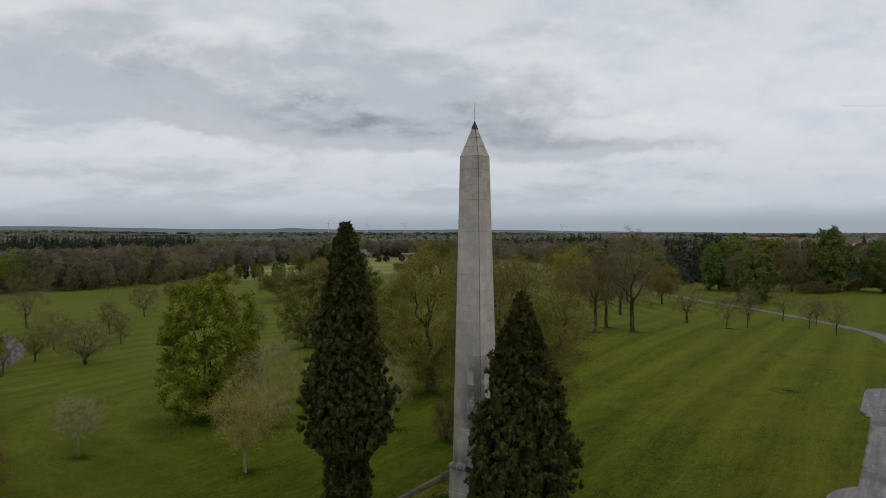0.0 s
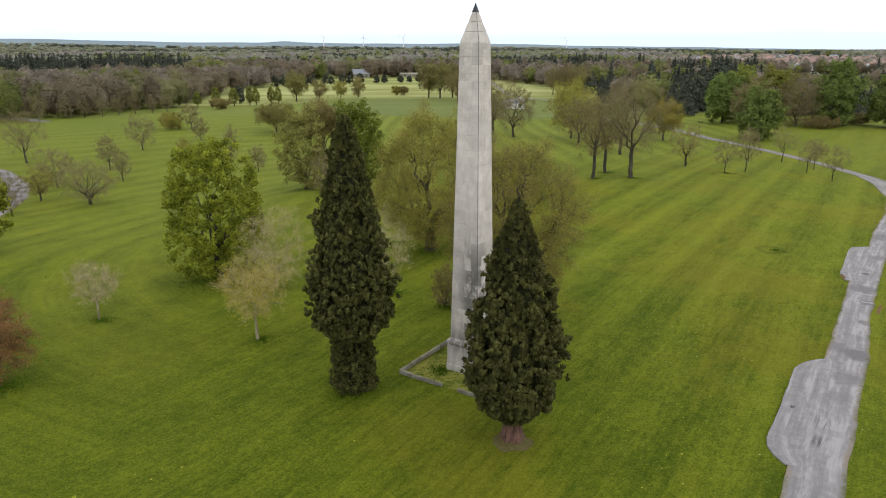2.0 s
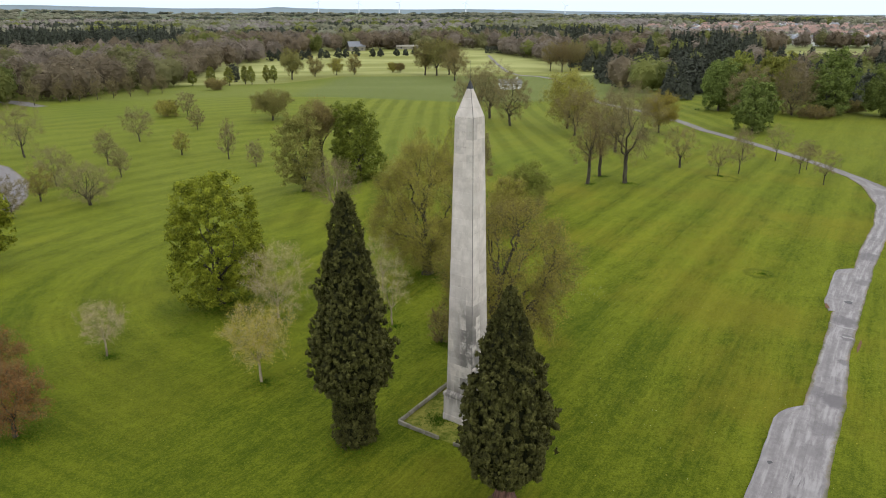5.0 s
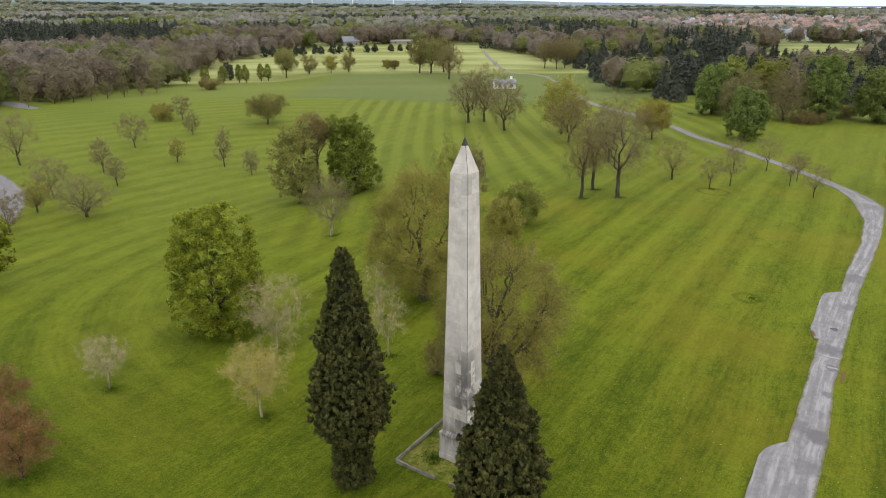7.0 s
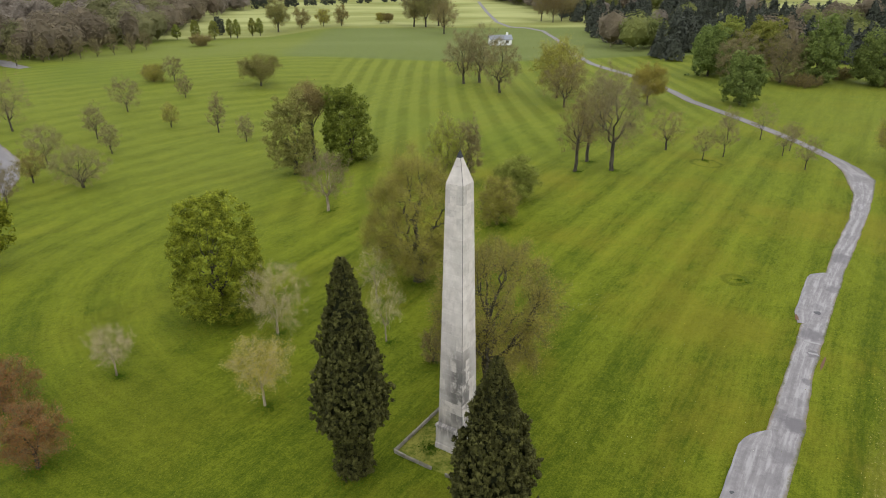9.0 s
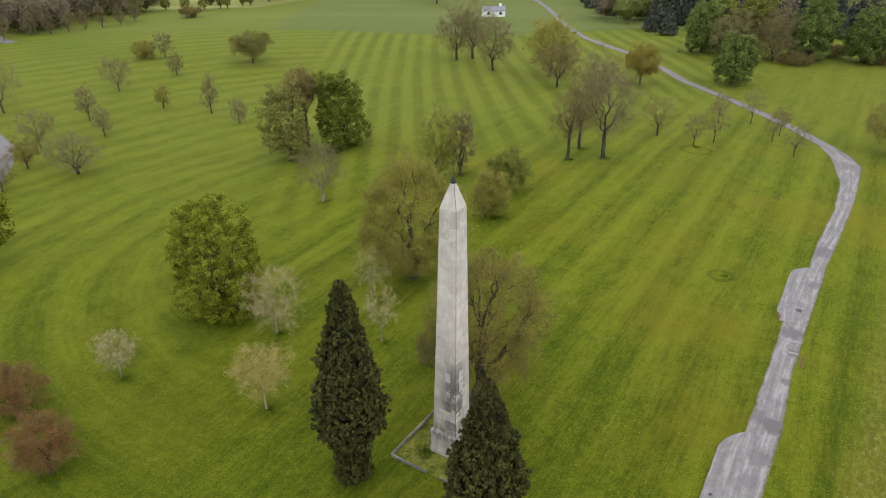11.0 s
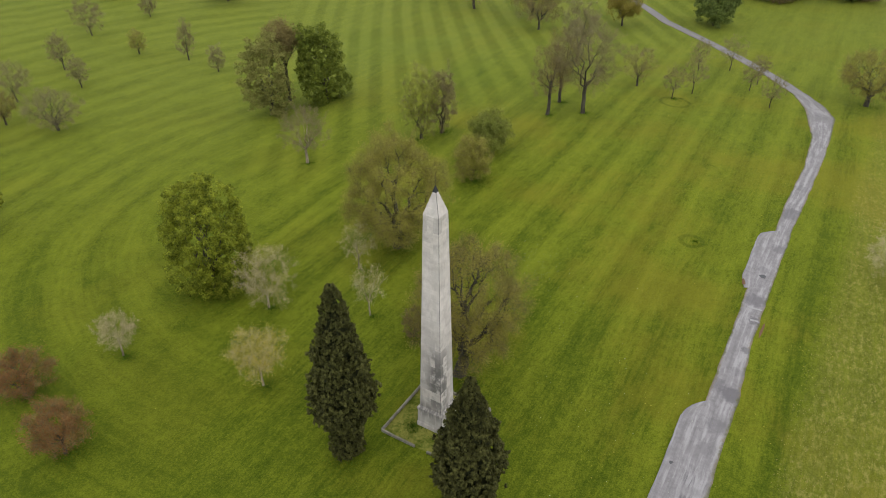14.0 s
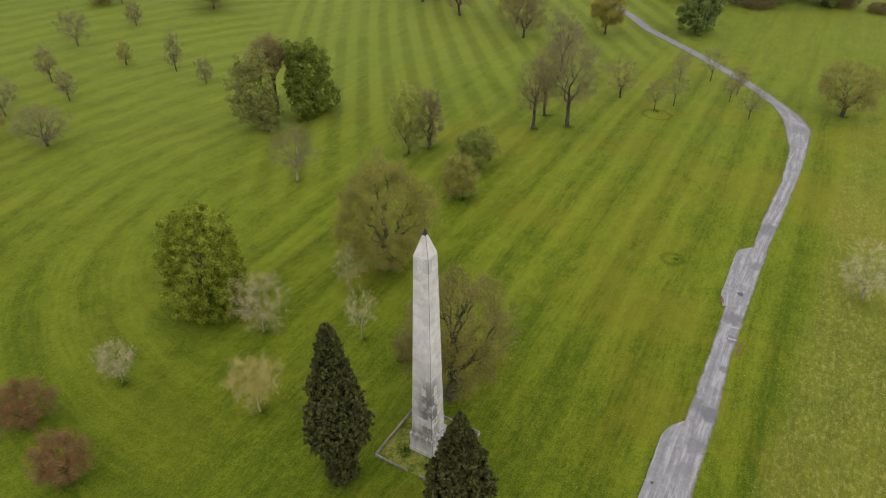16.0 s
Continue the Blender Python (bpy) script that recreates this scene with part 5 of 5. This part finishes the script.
# along the far fields
FO = "large oak with olive-brown opening leaf"
for x, y, h, w, s in ((-8.0, 398, 20, 15, 109), (-1.6, 396, 21, 16, 111), (7.7, 360, 17, 16, 112), (5.5, 402, 20, 15, 113), (-77.8, 375, 16, 13.4, 117)):
    broadleaf(x, y, h, w, s, FO, M_BARK, M_TWIG_PURPLE, M_BUD_GREY if s != 112 else M_BUD_BROWN, 16, 26 if s != 112 else 8, 0.34, 0.18, 0.18, 200, 0.06, trunk=1.2)
for x, y, h, w, s in ((66.0, 424, 17, 14, 114), (72.0, 418, 17, 13, 115), (78.0, 424, 18, 14, 116), (84.0, 430, 17, 14, 118)):
    broadleaf(x, y, h, w, s, "tall leafless field tree with brown crown", M_BARK, M_TWIG_PURPLE, M_BUD_BROWN, 20, 9, 0.3, 0.22, 0.22, 200, 0.06, trunk=0.9, group="clump of bare field trees")
RO = "small oval clipped-looking tree in young green leaf"
for x, y, h, w, s in ((-119.4, 343, 6.0, 5.6, 121), (-108.9, 338.5, 7.8, 6.2, 122), (-100.7, 340, 7.5, 6.6, 123), (-95.0, 347, 7.4, 5.2, 125), (-91.6, 346, 7.4, 5.2, 126), (-86.6, 356, 7.2, 5.2, 127), (-83.2, 357, 7.2, 5.2, 128)):
    leafy(x, y, h * 1.25, w * 0.8, s, RO, M_LEAF_OLIVE, skirt=0.10, clumps=170, per=34, size=0.36, lumps=0.05, pear=0.32, tight=0.7, group="row of small oval trees")
leafy(-104.5, 362, 9.0, 6.6, 124, "dark evergreen beside the row of oval trees", M_CONIFER, skirt=0.02, clumps=120, per=14, size=0.6)
for x, y, h, w, s in ((-68.5, 392, 11, 10.6, 131), (-57.9, 401, 10.4, 9.2, 132), (-48.4, 404, 11.6, 8.8, 133), (-27.5, 417, 6.2, 6.5, 134), (-23.0, 416, 6.4, 6.0, 135)):
    broadleaf(x, y, h, w, s, "small field tree with brown-olive twigs", M_BARK, M_TWIG_PURPLE, M_BUD_BROWN if s % 2 else M_BUD_OLIVE, 14, 14, 0.4, 0.15, 0.12, 90, 0.08)
broadleaf(-98.0, 310, 5.2, 10.6, 136, "spreading bush with reddish-brown twigs", M_BARK, M_TWIG, M_BUD_BROWN, 18, 16, 0.4, 0.05, 0.02, 110, 0.07, category="bush", name="bush")


# ---- long grass, coarse tufts and flowers ----
# unmown blades, their green darkened to paint in shade under the trees too
M_GRASS_SHADED = leaf_material("long_grass_shaded", (0.035, 0.075, 0.004), (0.09, 0.155, 0.010), 0.3)
M_TUFT = leaf_material("lawn_tufts", (0.045, 0.07, 0.005), (0.20, 0.215, 0.03), 0.3)
M_STRAW = leaf_material("straw_tufts", (0.16, 0.15, 0.03), (0.42, 0.37, 0.13), 0.3)
M_DAISY = plain("daisy_white", (0.58, 0.58, 0.46), 0.8, 0.2)
rng = np.random.default_rng(303)


def blades(name, label, x, y, tall, wide, mat, category="grass"):
    n = len(x)
    p = np.stack([x, y, ground_z(x, y) - 0.01], 1)
    v, f = spikes(rng, p, np.array([[0, 0, 1.0]]) * np.ones((n, 1)), tall, wide, 0.35)
    ob = new(name, mesh_of(name, v, f, mat))
    return tagged(ob, label, category, kind="stuff")


gx_, gy_ = [], []
for cx, cy, r, n in ((-21.1, 62.0, 5.8, 3800), (-5.9, 37.6, 2.0, 900), (-27.5, 51.5, 1.2, 350), (-13.3, 45.9, 1.6, 500), (-14.6, 57.6, 1.6, 450), (-4.1, 55.1, 1.0, 250), (-5.6, 63.6, 1.3, 300), (-1.2, 67.8, 6.0, 3600), (4.2, 45.9, 4.0, 1500),
                     (0.2, 51.4, 1.4, 300), (-34.6, 46.8, 2.6, 700), (-28.1, 39.5, 2.6, 700), (23.2, 105.6, 1.4, 350), (26.3, 111.2, 1.4, 300), (29.1, 105.9, 1.6, 400), (9.0, 83.0, 4.0, 1400), (12.0, 92.5, 2.6, 600), (1.6, 99.0, 2.6, 600), (5.6, 101.0, 2.6, 600), (-15.0, 122.4, 5.5, 1200), (-23.6, 119.4, 4.5, 900), (-14.7, 94.3, 1.6, 400), (1.9, 38.6, 1.3, 500), (-0.4, 40.2, 1.2, 500), (33.0, 66.4, 1.1, 150), (46.4, 112.8, 1.4, 250), (81.0, 111.4, 2.4, 400)):
    a, q = rng.uniform(0, 2 * np.pi, n), np.abs(rng.normal(0, 0.55, n)) * r
    gx_.append(cx + 0.3 + q * np.cos(a))
    gy_.append(cy - 0.2 + q * np.sin(a))
gx_, gy_ = np.concatenate(gx_), np.concatenate(gy_)
blades("long_grass", "longer unmown grass round the tree feet, darkened for tree shade", gx_, gy_, rng.uniform(0.05, 0.17, len(gx_)), rng.uniform(0.05, 0.11, len(gx_)), M_GRASS_SHADED)
n = 70000
tx = rng.uniform(-42, 62, n)
ty = 24 + 62 * rng.uniform(0, 1, n) ** 1.3
side = tx * 0.81 - ty * 0.585
thick = np.array([noise.noise((a * 0.35, b * 0.35, 3.0)) for a, b in zip(tx, ty)])
ok = ((side < -1.6) | (side > 2.4)) & (thick > rng.uniform(-0.5, 0.35, n))
tx, ty, side = tx[ok], ty[ok], side[ok]
lawn_side = side < 0
blades("grass_tufts", "short coarse tufts in the mown lawn", tx[lawn_side], ty[lawn_side], rng.uniform(0.04, 0.11, lawn_side.sum()), rng.uniform(0.05, 0.11, lawn_side.sum()), M_TUFT)
blades("grass_tufts", "pale straw-coloured tufts on the rough verge", tx[~lawn_side], ty[~lawn_side], rng.uniform(0.06, 0.16, (~lawn_side).sum()), rng.uniform(0.05, 0.12, (~lawn_side).sum()), M_STRAW)
fx = np.concatenate([rng.normal(13.2, 2.2, 150), rng.normal(14.8, 0.8, 60), rng.uniform(9, 24, 90)])
fy = np.concatenate([rng.normal(63.5, 2.4, 150), rng.normal(61.5, 1.6, 60), rng.uniform(30, 58, 90)])
v, f = leaves(rng, np.stack([fx, fy, ground_z(fx, fy) + 0.09], 1), rng.uniform(0.025, 0.06, len(fx)), 0.0, 0.9, np.array([[0, 0, 1.0]]) * np.ones((len(fx), 1)), 0.3)
tagged(new("daisies", mesh_of("daisies", v, f, M_DAISY)), "scattered white daisies in the lawn", "flowers", kind="stuff")


# ---- woods ----
OPEN = [(-230, 165), (-172, 212), (-154, 243), (-150, 262), (-136, 275), (-124, 306), (-127, 344), (-135, 401), (-133, 466), (-116, 569), (-82, 640), (-35, 668), (47, 648), (57, 543), (88, 400), (72, 292), (84, 238), (120, 222), (190, 225), (260, 200), (400, 150), (400, -100), (-400, -100), (-400, 120)]


def inside(px_, py_, poly):
    hit = np.zeros(len(px_), bool)
    for (ax, ay), (bx, by) in zip(poly, poly[1:] + poly[:1]):
        c = ((ay > py_) != (by > py_)) & (px_ < (bx - ax) * (py_ - ay) / ((by - ay) or 1e-9) + ax)
        hit ^= c
    return hit


TOWN = [(323, 1342), (315, 849), (296, 707), (394, 690), (480, 640), (760, 760), (960, 1100), (733, 1700)]
FIELD = [(192, 440), (246, 418), (318, 512), (450, 590), (385, 645), (323, 668)]
VILLAGE = [(-650, 1120), (-470, 1120), (-520, 1330), (-720, 1330)]
SPRUCE = [(-330, 505), (-200, 545), (-250, 700), (-330, 940), (-620, 1000)]


def scatter(rng, n, y0, y1, half=0.72):
    y = np.sqrt(rng.uniform(y0 * y0, y1 * y1, n))
    x = rng.uniform(-1, 1, n) * (half * y + 40)
    ok = ~inside(x, y, OPEN) & ~inside(x, y, TOWN) & ~inside(x, y, FIELD) & ~inside(x, y, VILLAGE)
    return x[ok], y[ok]


def wood(name, label, x, y, rng, h, w, leaf, tufts, size, conic=False, trunks=True):
    """Many trees as one piece of woodland: each a stem and a loose crown of sprays."""
    z = ground_z(x, y)
    n = len(x)
    hh = h * rng.uniform(0.62, 1.2, n)
    ww = w * rng.uniform(0.7, 1.25, n)
    idx = np.repeat(np.arange(n), tufts)
    d = unit(rng.normal(0, 1, (len(idx), 3)))
    d[:, 2] = np.where(rng.uniform(0, 1, len(idx)) < 0.4, np.abs(d[:, 2]), d[:, 2])
    rr = np.clip(1 - np.abs(rng.normal(0, 0.22, len(idx))), 0.2, 1)
    if conic:
        u = 1 - np.sqrt(rng.uniform(0, 1, len(idx)))
        a = rng.uniform(0, 2 * np.pi, len(idx))
        r = ww[idx] / 2 * (1 - u ** 1.5) * rng.uniform(0.65, 1.1, len(idx))
        at = np.stack([x[idx] + r * np.cos(a), y[idx] + r * np.sin(a), z[idx] + hh[idx] * (0.05 + 0.95 * u)], 1)
    else:
        at = np.stack([x[idx] + d[:, 0] * ww[idx] / 2 * rr, y[idx] + d[:, 1] * ww[idx] / 2 * rr, z[idx] + hh[idx] * (0.52 + 0.48 * d[:, 2] * rr)], 1)
    at[:, 2] = np.maximum(at[:, 2], z[idx] + 0.3)
    out = unit(at - np.stack([x[idx], y[idx], z[idx] + hh[idx] * (0.3 if not conic else 0.25)], 1))
    if conic:
        out[:, 2] = np.abs(out[:, 2]) * 0.5 + 0.2
    sv, sf = leaves(rng, at, size * rng.uniform(0.6, 1.5, len(idx)), 0.0, 0.9, out, 0.25, True)
    # a lumpy inner mass of boughs, so that no daylight shows through the middle
    bv = BALL_V[None] * (1 + rng.normal(0, 0.14, (n, len(BALL_V), 1)))
    if conic:
        up = (bv[..., 2:3] + 1) / 2
        bv = bv * np.concatenate([1.15 - up, 1.15 - up, np.ones_like(up)], 2)
        bv = bv * np.stack([ww * 0.36, ww * 0.36, hh * 0.43], 1)[:, None] + np.stack([x, y, z + hh * 0.50], 1)[:, None]
    else:
        bv = bv * np.stack([ww * 0.42, ww * 0.42, hh * 0.41], 1)[:, None] + np.stack([x, y, z + hh * 0.52], 1)[:, None]
    bf = BALL_F[None] + (np.arange(n) * len(BALL_V))[:, None, None]
    pieces = [(sv, sf), (bv.reshape(-1, 3), bf.reshape(-1, 3))]
    ob = new(name, mesh_of(name, *merge(*pieces), leaf))
    tagged(ob, label, "woodland", kind="stuff")
    if trunks:
        base = np.stack([x, y, z - 0.3], 1)
        v, f = tubes(base, base + np.stack([rng.normal(0, 0.3, n), rng.normal(0, 0.3, n), hh * 0.7], 1), np.full(n, 0.16), np.full(n, 0.06), 4)
        st = new("trunks", mesh_of("trunks", v, f, M_BARK_GREY))
        st.parent = ob
        st["kind"] = "stuff"
    return ob


rng = np.random.default_rng(77)
x, y = scatter(rng, 9000, 215, 760)
mixn = np.array([noise.noise((a * 0.012, b * 0.012, 2.0)) for a, b in zip(x, y)])
mix2 = np.array([noise.noise((a * 0.022, b * 0.022, 8.0)) for a, b in zip(x, y)])
dark = ((x > 50) & (y < 470) & (x < 0.78 * y)) & (mix2 < 0.24) | (mixn > 0.3) & (y > 420) & (x > 60) | inside(x, y, SPRUCE)
lively = ~dark & (mix2 > 0.33)
olive = ~dark & ~lively & (mix2 < -0.22)
brown = ~dark & ~lively & ~olive & (mixn < -0.05)
grey = ~dark & ~lively & ~olive & ~brown
sel = rng.uniform(0, 1, len(x)) < np.where(y < 480, 0.46, 0.36)
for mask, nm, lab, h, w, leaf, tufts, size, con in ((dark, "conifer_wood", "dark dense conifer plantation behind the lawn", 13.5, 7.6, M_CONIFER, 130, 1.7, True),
                                                    (lively, "broadleaf_wood", "woodland trees in fresh green leaf", 14.5, 12.5, M_LEAF_WOOD, 150, 1.5, False),
                                                    (olive, "budding_wood", "woodland trees with olive-brown buds", 14.5, 12.5, M_BUD_DRAB, 150, 1.5, False),
                                                    (brown, "budding_wood", "leafless woodland with warm brown crowns", 14.5, 12.5, M_BUD_WARM, 150, 1.5, False),
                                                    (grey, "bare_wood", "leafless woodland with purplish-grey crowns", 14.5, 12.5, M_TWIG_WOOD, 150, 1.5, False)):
    k = mask & sel & (y < 440)
    wood(nm, lab, x[k], y[k], rng, h, w, leaf, tufts * 4, size * 0.56, con)
    k = mask & sel & (y >= 440)
    wood(nm, lab, x[k], y[k], rng, h * (1.5 if con else 1.0), w, leaf, int(tufts * 1.8), size * 0.82, con)
x, y = scatter(rng, 5200, 760, 1900)
mixn = np.array([noise.noise((a * 0.004, b * 0.004, 5.0)) for a, b in zip(x, y)])
for lo, hi, nm, lab, leaf, con in ((-9, -0.18, "bare_wood", "distant leafless brown woodland", M_TWIG_HAZED, False), (-0.18, 0.08, "budding_wood", "distant olive-brown woodland", M_BUD_HAZED, False), (0.08, 0.22, "broadleaf_wood", "distant fresh green woodland", M_LEAF_WOOD, False), (0.22, 9, "conifer_wood", "distant dark conifer plantation", M_CONIFER, True)):
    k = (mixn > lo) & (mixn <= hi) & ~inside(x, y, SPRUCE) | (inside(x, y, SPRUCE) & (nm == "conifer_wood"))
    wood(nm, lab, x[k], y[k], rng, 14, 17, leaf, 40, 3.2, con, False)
x, y = scatter(rng, 3000, 1900, 3900)
mixn = np.array([noise.noise((a * 0.0016, b * 0.005, 7.0)) for a, b in zip(x, y)])
far = mixn > 0.05
wood("broadleaf_wood", "far tree belts between fields", x[far], y[far], rng, 11, 34, M_BUD_HAZED, 40, 4.5, False, False)
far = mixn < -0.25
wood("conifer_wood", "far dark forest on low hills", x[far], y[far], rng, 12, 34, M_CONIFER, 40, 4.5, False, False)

# last hills behind everything, haze painted blue-grey; one smooth ridge with a knoll
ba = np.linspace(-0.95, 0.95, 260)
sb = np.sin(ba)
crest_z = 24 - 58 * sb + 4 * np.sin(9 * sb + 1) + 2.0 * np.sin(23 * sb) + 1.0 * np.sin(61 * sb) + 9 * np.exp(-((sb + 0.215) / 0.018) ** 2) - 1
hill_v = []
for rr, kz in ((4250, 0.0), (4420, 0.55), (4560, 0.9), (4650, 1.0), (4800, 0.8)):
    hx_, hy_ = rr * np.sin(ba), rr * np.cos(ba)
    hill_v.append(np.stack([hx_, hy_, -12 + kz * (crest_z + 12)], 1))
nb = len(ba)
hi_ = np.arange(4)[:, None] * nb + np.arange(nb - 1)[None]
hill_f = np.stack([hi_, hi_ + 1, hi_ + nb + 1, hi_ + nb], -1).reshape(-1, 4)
M_HILL = plain("haze_blue_hills", (0.20, 0.245, 0.265), 0.95, 0.0, 0.0, 0.22, 0.006)
tagged(new("backdrop", mesh_of("backdrop", np.concatenate(hill_v), hill_f, M_HILL, True)), "low hills closing the skyline, coloured blue-grey for haze", "hills", kind="structure")


# ---- buildings ----
def box(x0, x1, y0, y1, z0, z1):
    v = [(x, y, z) for z in (z0, z1) for x, y in ((x0, y0), (x1, y0), (x1, y1), (x0, y1))]
    f = [[3, 2, 1, 0], [4, 5, 6, 7], [0, 1, 5, 4], [1, 2, 6, 5], [2, 3, 7, 6], [3, 0, 4, 7]]
    return v, f


def gable(l, w, z0, rise, over=0.4):
    a, b = l / 2 + over, w / 2 + over
    t = 0.18
    v = [(-a, -b, z0 - 0.1), (a, -b, z0 - 0.1), (a, b, z0 - 0.1), (-a, b, z0 - 0.1), (-a, 0, z0 + rise), (a, 0, z0 + rise)]
    v += [(p[0], p[1], p[2] + t) for p in v]
    f = [[6, 7, 11, 10], [8, 9, 10, 11], [0, 4, 5, 1], [2, 5, 4, 3], [0, 1, 7, 6], [2, 3, 9, 8], [0, 6, 10, 4], [4, 10, 9, 3], [1, 5, 11, 7], [5, 2, 8, 11]]
    return v, f


def house(label, l, w, eaves, rise, wall, roof, at, turn, group="", stack=True):
    t = thing("house", label, "house", at, turn, group)
    bm = bmesh.new()
    v, f = box(-l / 2, l / 2, -w / 2, w / 2, -0.5, eaves)
    v += [(-l / 2, 0, eaves + rise * 0.93), (l / 2, 0, eaves + rise * 0.93)]
    f = [q for i, q in enumerate(f) if i != 1] + [[7, 4, 8], [5, 6, 9]]
    wl = part("wall", mesh_of("wall", v, f, wall), t)
    bm.free()
    rf = part("roof", mesh_of("roof", *gable(l, w, eaves, rise), roof), t)
    if stack:
        v, f = box(l * 0.28, l * 0.28 + 0.9, -0.35, 0.35, eaves + rise * 0.6, eaves + rise + 1.1)
        part("chimney", mesh_of("chimney", v, f, wall), rf)
    for sx in (-0.28, 0.28):
        for zz in ((1.0, 2.3), (3.4, 4.5)) if eaves > 4 else ((0.9, 2.1),):
            v, f = box(sx * l - 0.6, sx * l + 0.6, -w / 2 - 0.06, -w / 2 + 0.1, *zz)
            part("window", mesh_of("window", v, f, M_GLASS), t)
    return t


hr = random.Random(9)
RED, GREY = "distant brick house with a red tiled roof", "distant house with a grey slate roof"
red_house = house(RED, 11, 8, 5.0, 3.0, M_WALL, M_TILE, (360, 760, gz(360, 760)), 20, "houses of the town")
grey_house = house(GREY, 16, 9, 5.0, 3.2, M_WHITE, M_SLATE, (400, 720, gz(400, 720)), -15, "houses of the town")
made = [(360, 760), (400, 720)]
while len(made) < 300:
    px_, py_ = hr.uniform(300, 960), hr.uniform(640, 1700)
    if not inside(np.array([px_]), np.array([py_]), TOWN)[0] or any(math.hypot(px_ - a, py_ - b) < 17 for a, b in made):
        continue
    made.append((px_, py_))
    near_grey = py_ < 790 and hr.random() < 0.6
    copy_thing(grey_house if near_grey or hr.random() < 0.08 else red_house, pose(px_, py_, gz(px_, py_), 0, 0, hr.choice((10, 22, 100, 112, 55)) + hr.uniform(-8, 8)))
for px_, py_, tn in ((-640, 1300, 20), (-612, 1268, 80), (-600, 1310, 15), (-585, 1240, 100), (-566, 1290, 30), (-548, 1225, 10), (-540, 1275, 70), (-522, 1310, 25), (-515, 1235, 95), (-560, 1330, 15), (-655, 1330, 60)):
    copy_thing(grey_house, pose(px_, py_, gz(px_, py_), 0, 0, tn))
lodge = house("white rendered single-storey lodge with a grey roof", 9.2, 5.0, 2.5, 1.5, M_WHITE, M_SLATE, (30.8, 309.0, gz(30.8, 309)), 8)
farm = house("grey-roofed country house among far trees", 15, 8, 3.6, 4.2, M_KERB, M_SLATE, (-75, 648, gz(-75, 648)), 24)
row = house("long low pale building at the field edge", 20, 6, 2.4, 1.3, M_KERB, M_KERB, (-30, 668, gz(-30, 668)), 4)

# garden trees between the houses
x, y = rng.uniform(300, 960, 900), rng.uniform(640, 1700, 900)
k = inside(x, y, TOWN)
x, y = x[k], y[k]
half_ = len(x) // 2
wood("broadleaf_wood", "garden trees between the houses in young leaf", x[:half_], y[:half_], rng, 9, 9, M_BUD_HAZED, 40, 2.2, False, False)
wood("bare_wood", "leafless garden trees between the houses", x[half_:], y[half_:], rng, 9, 9, M_TWIG_HAZED, 40, 2.2, False, False)

# hedge at the head of the far field
hx = rng.uniform(38, 66, 900)
hy = 600 + rng.uniform(-1.5, 1.5, 900)
hz = ground_z(hx, hy) + rng.uniform(0, 5.5, 900)
tagged(new("hedge", mesh_of("hedge", *leaves(rng, np.stack([hx, hy, hz], 1), 1.3), M_CONIFER)), "dark clipped evergreen hedge at the field's end", "hedge")
for x, y, h in ((-121, 513, 8.0), (-116, 518, 8.0), (-101, 528, 7.0), (-96, 526, 7.5), (-88, 535, 8.0), (-84, 536, 6.5), (-76, 541, 8.5), (-71, 545, 7.0), (-64, 550, 8.5), (-52, 557, 7.0), (-46, 561, 6.5), (-34, 568, 6.0), (-27, 573, 5.5), (-20, 578, 6.5)):
    leafy(x, y, h, h * 0.75, int(h * 10 + x + 400), "small dark evergreen at the field edge", M_CONIFER, skirt=0.0, clumps=80, per=14, size=0.8, pear=0.5, group="evergreens at the field edge")


# ---- wind turbines ----
def turbine(x, y, hub, blade, spin, label="white three-bladed wind turbine on the skyline"):
    t = thing("wind_turbine", label, "wind turbine", (x, y, gz(x, y) - 1), 0, "turbines on the skyline")
    v, f = tubes([(0, 0, 0)], [(0, 0, hub)], [2.6], [1.5], 12)
    part("tower", mesh_of("tower", v, f, M_TURBINE, True), t)
    v, f = box(-1.6, 1.6, -2.5, 5.0, hub - 1.5, hub + 1.8)
    part("nacelle", mesh_of("nacelle", v, f, M_TURBINE), t)
    v, f = tubes([(0, -2.5, hub)], [(0, -4.6, hub)], [1.6], [0.5], 10)
    hubo = part("hub", mesh_of("hub", v, f, M_TURBINE), t)
    for k in range(3):
        a = radians(spin + 120 * k)
        d = np.array([math.sin(a), 0, math.cos(a)])
        s = np.array([math.cos(a), 0, -math.sin(a)])
        o = np.array([0, -3.6, hub])
        v = [o + d * 1 - s * 0.9, o + d * 1 + s * 0.9, o + d * blade * 0.25 + s * 1.9, o + d * blade, o + d * blade * 0.25 - s * 0.9]
        v += [p + np.array([0, 0.5, 0]) for p in v]
        f = [[0, 1, 2, 3, 4], [9, 8, 7, 6, 5]] + [[i, i + 5, (i + 1) % 5 + 5, (i + 1) % 5] for i in range(5)]
        part("blade", mesh_of("blade", v, f, M_TURBINE), t)
    return t


turbine(-701, 4242, 62, 34, 20)
turbine(-470, 4274, 62, 34, 5)
turbine(-236, 4294, 62, 34, 40)
turbine(159, 4397, 62, 34, 10)
turbine(746, 4336, 50, 34, 75)
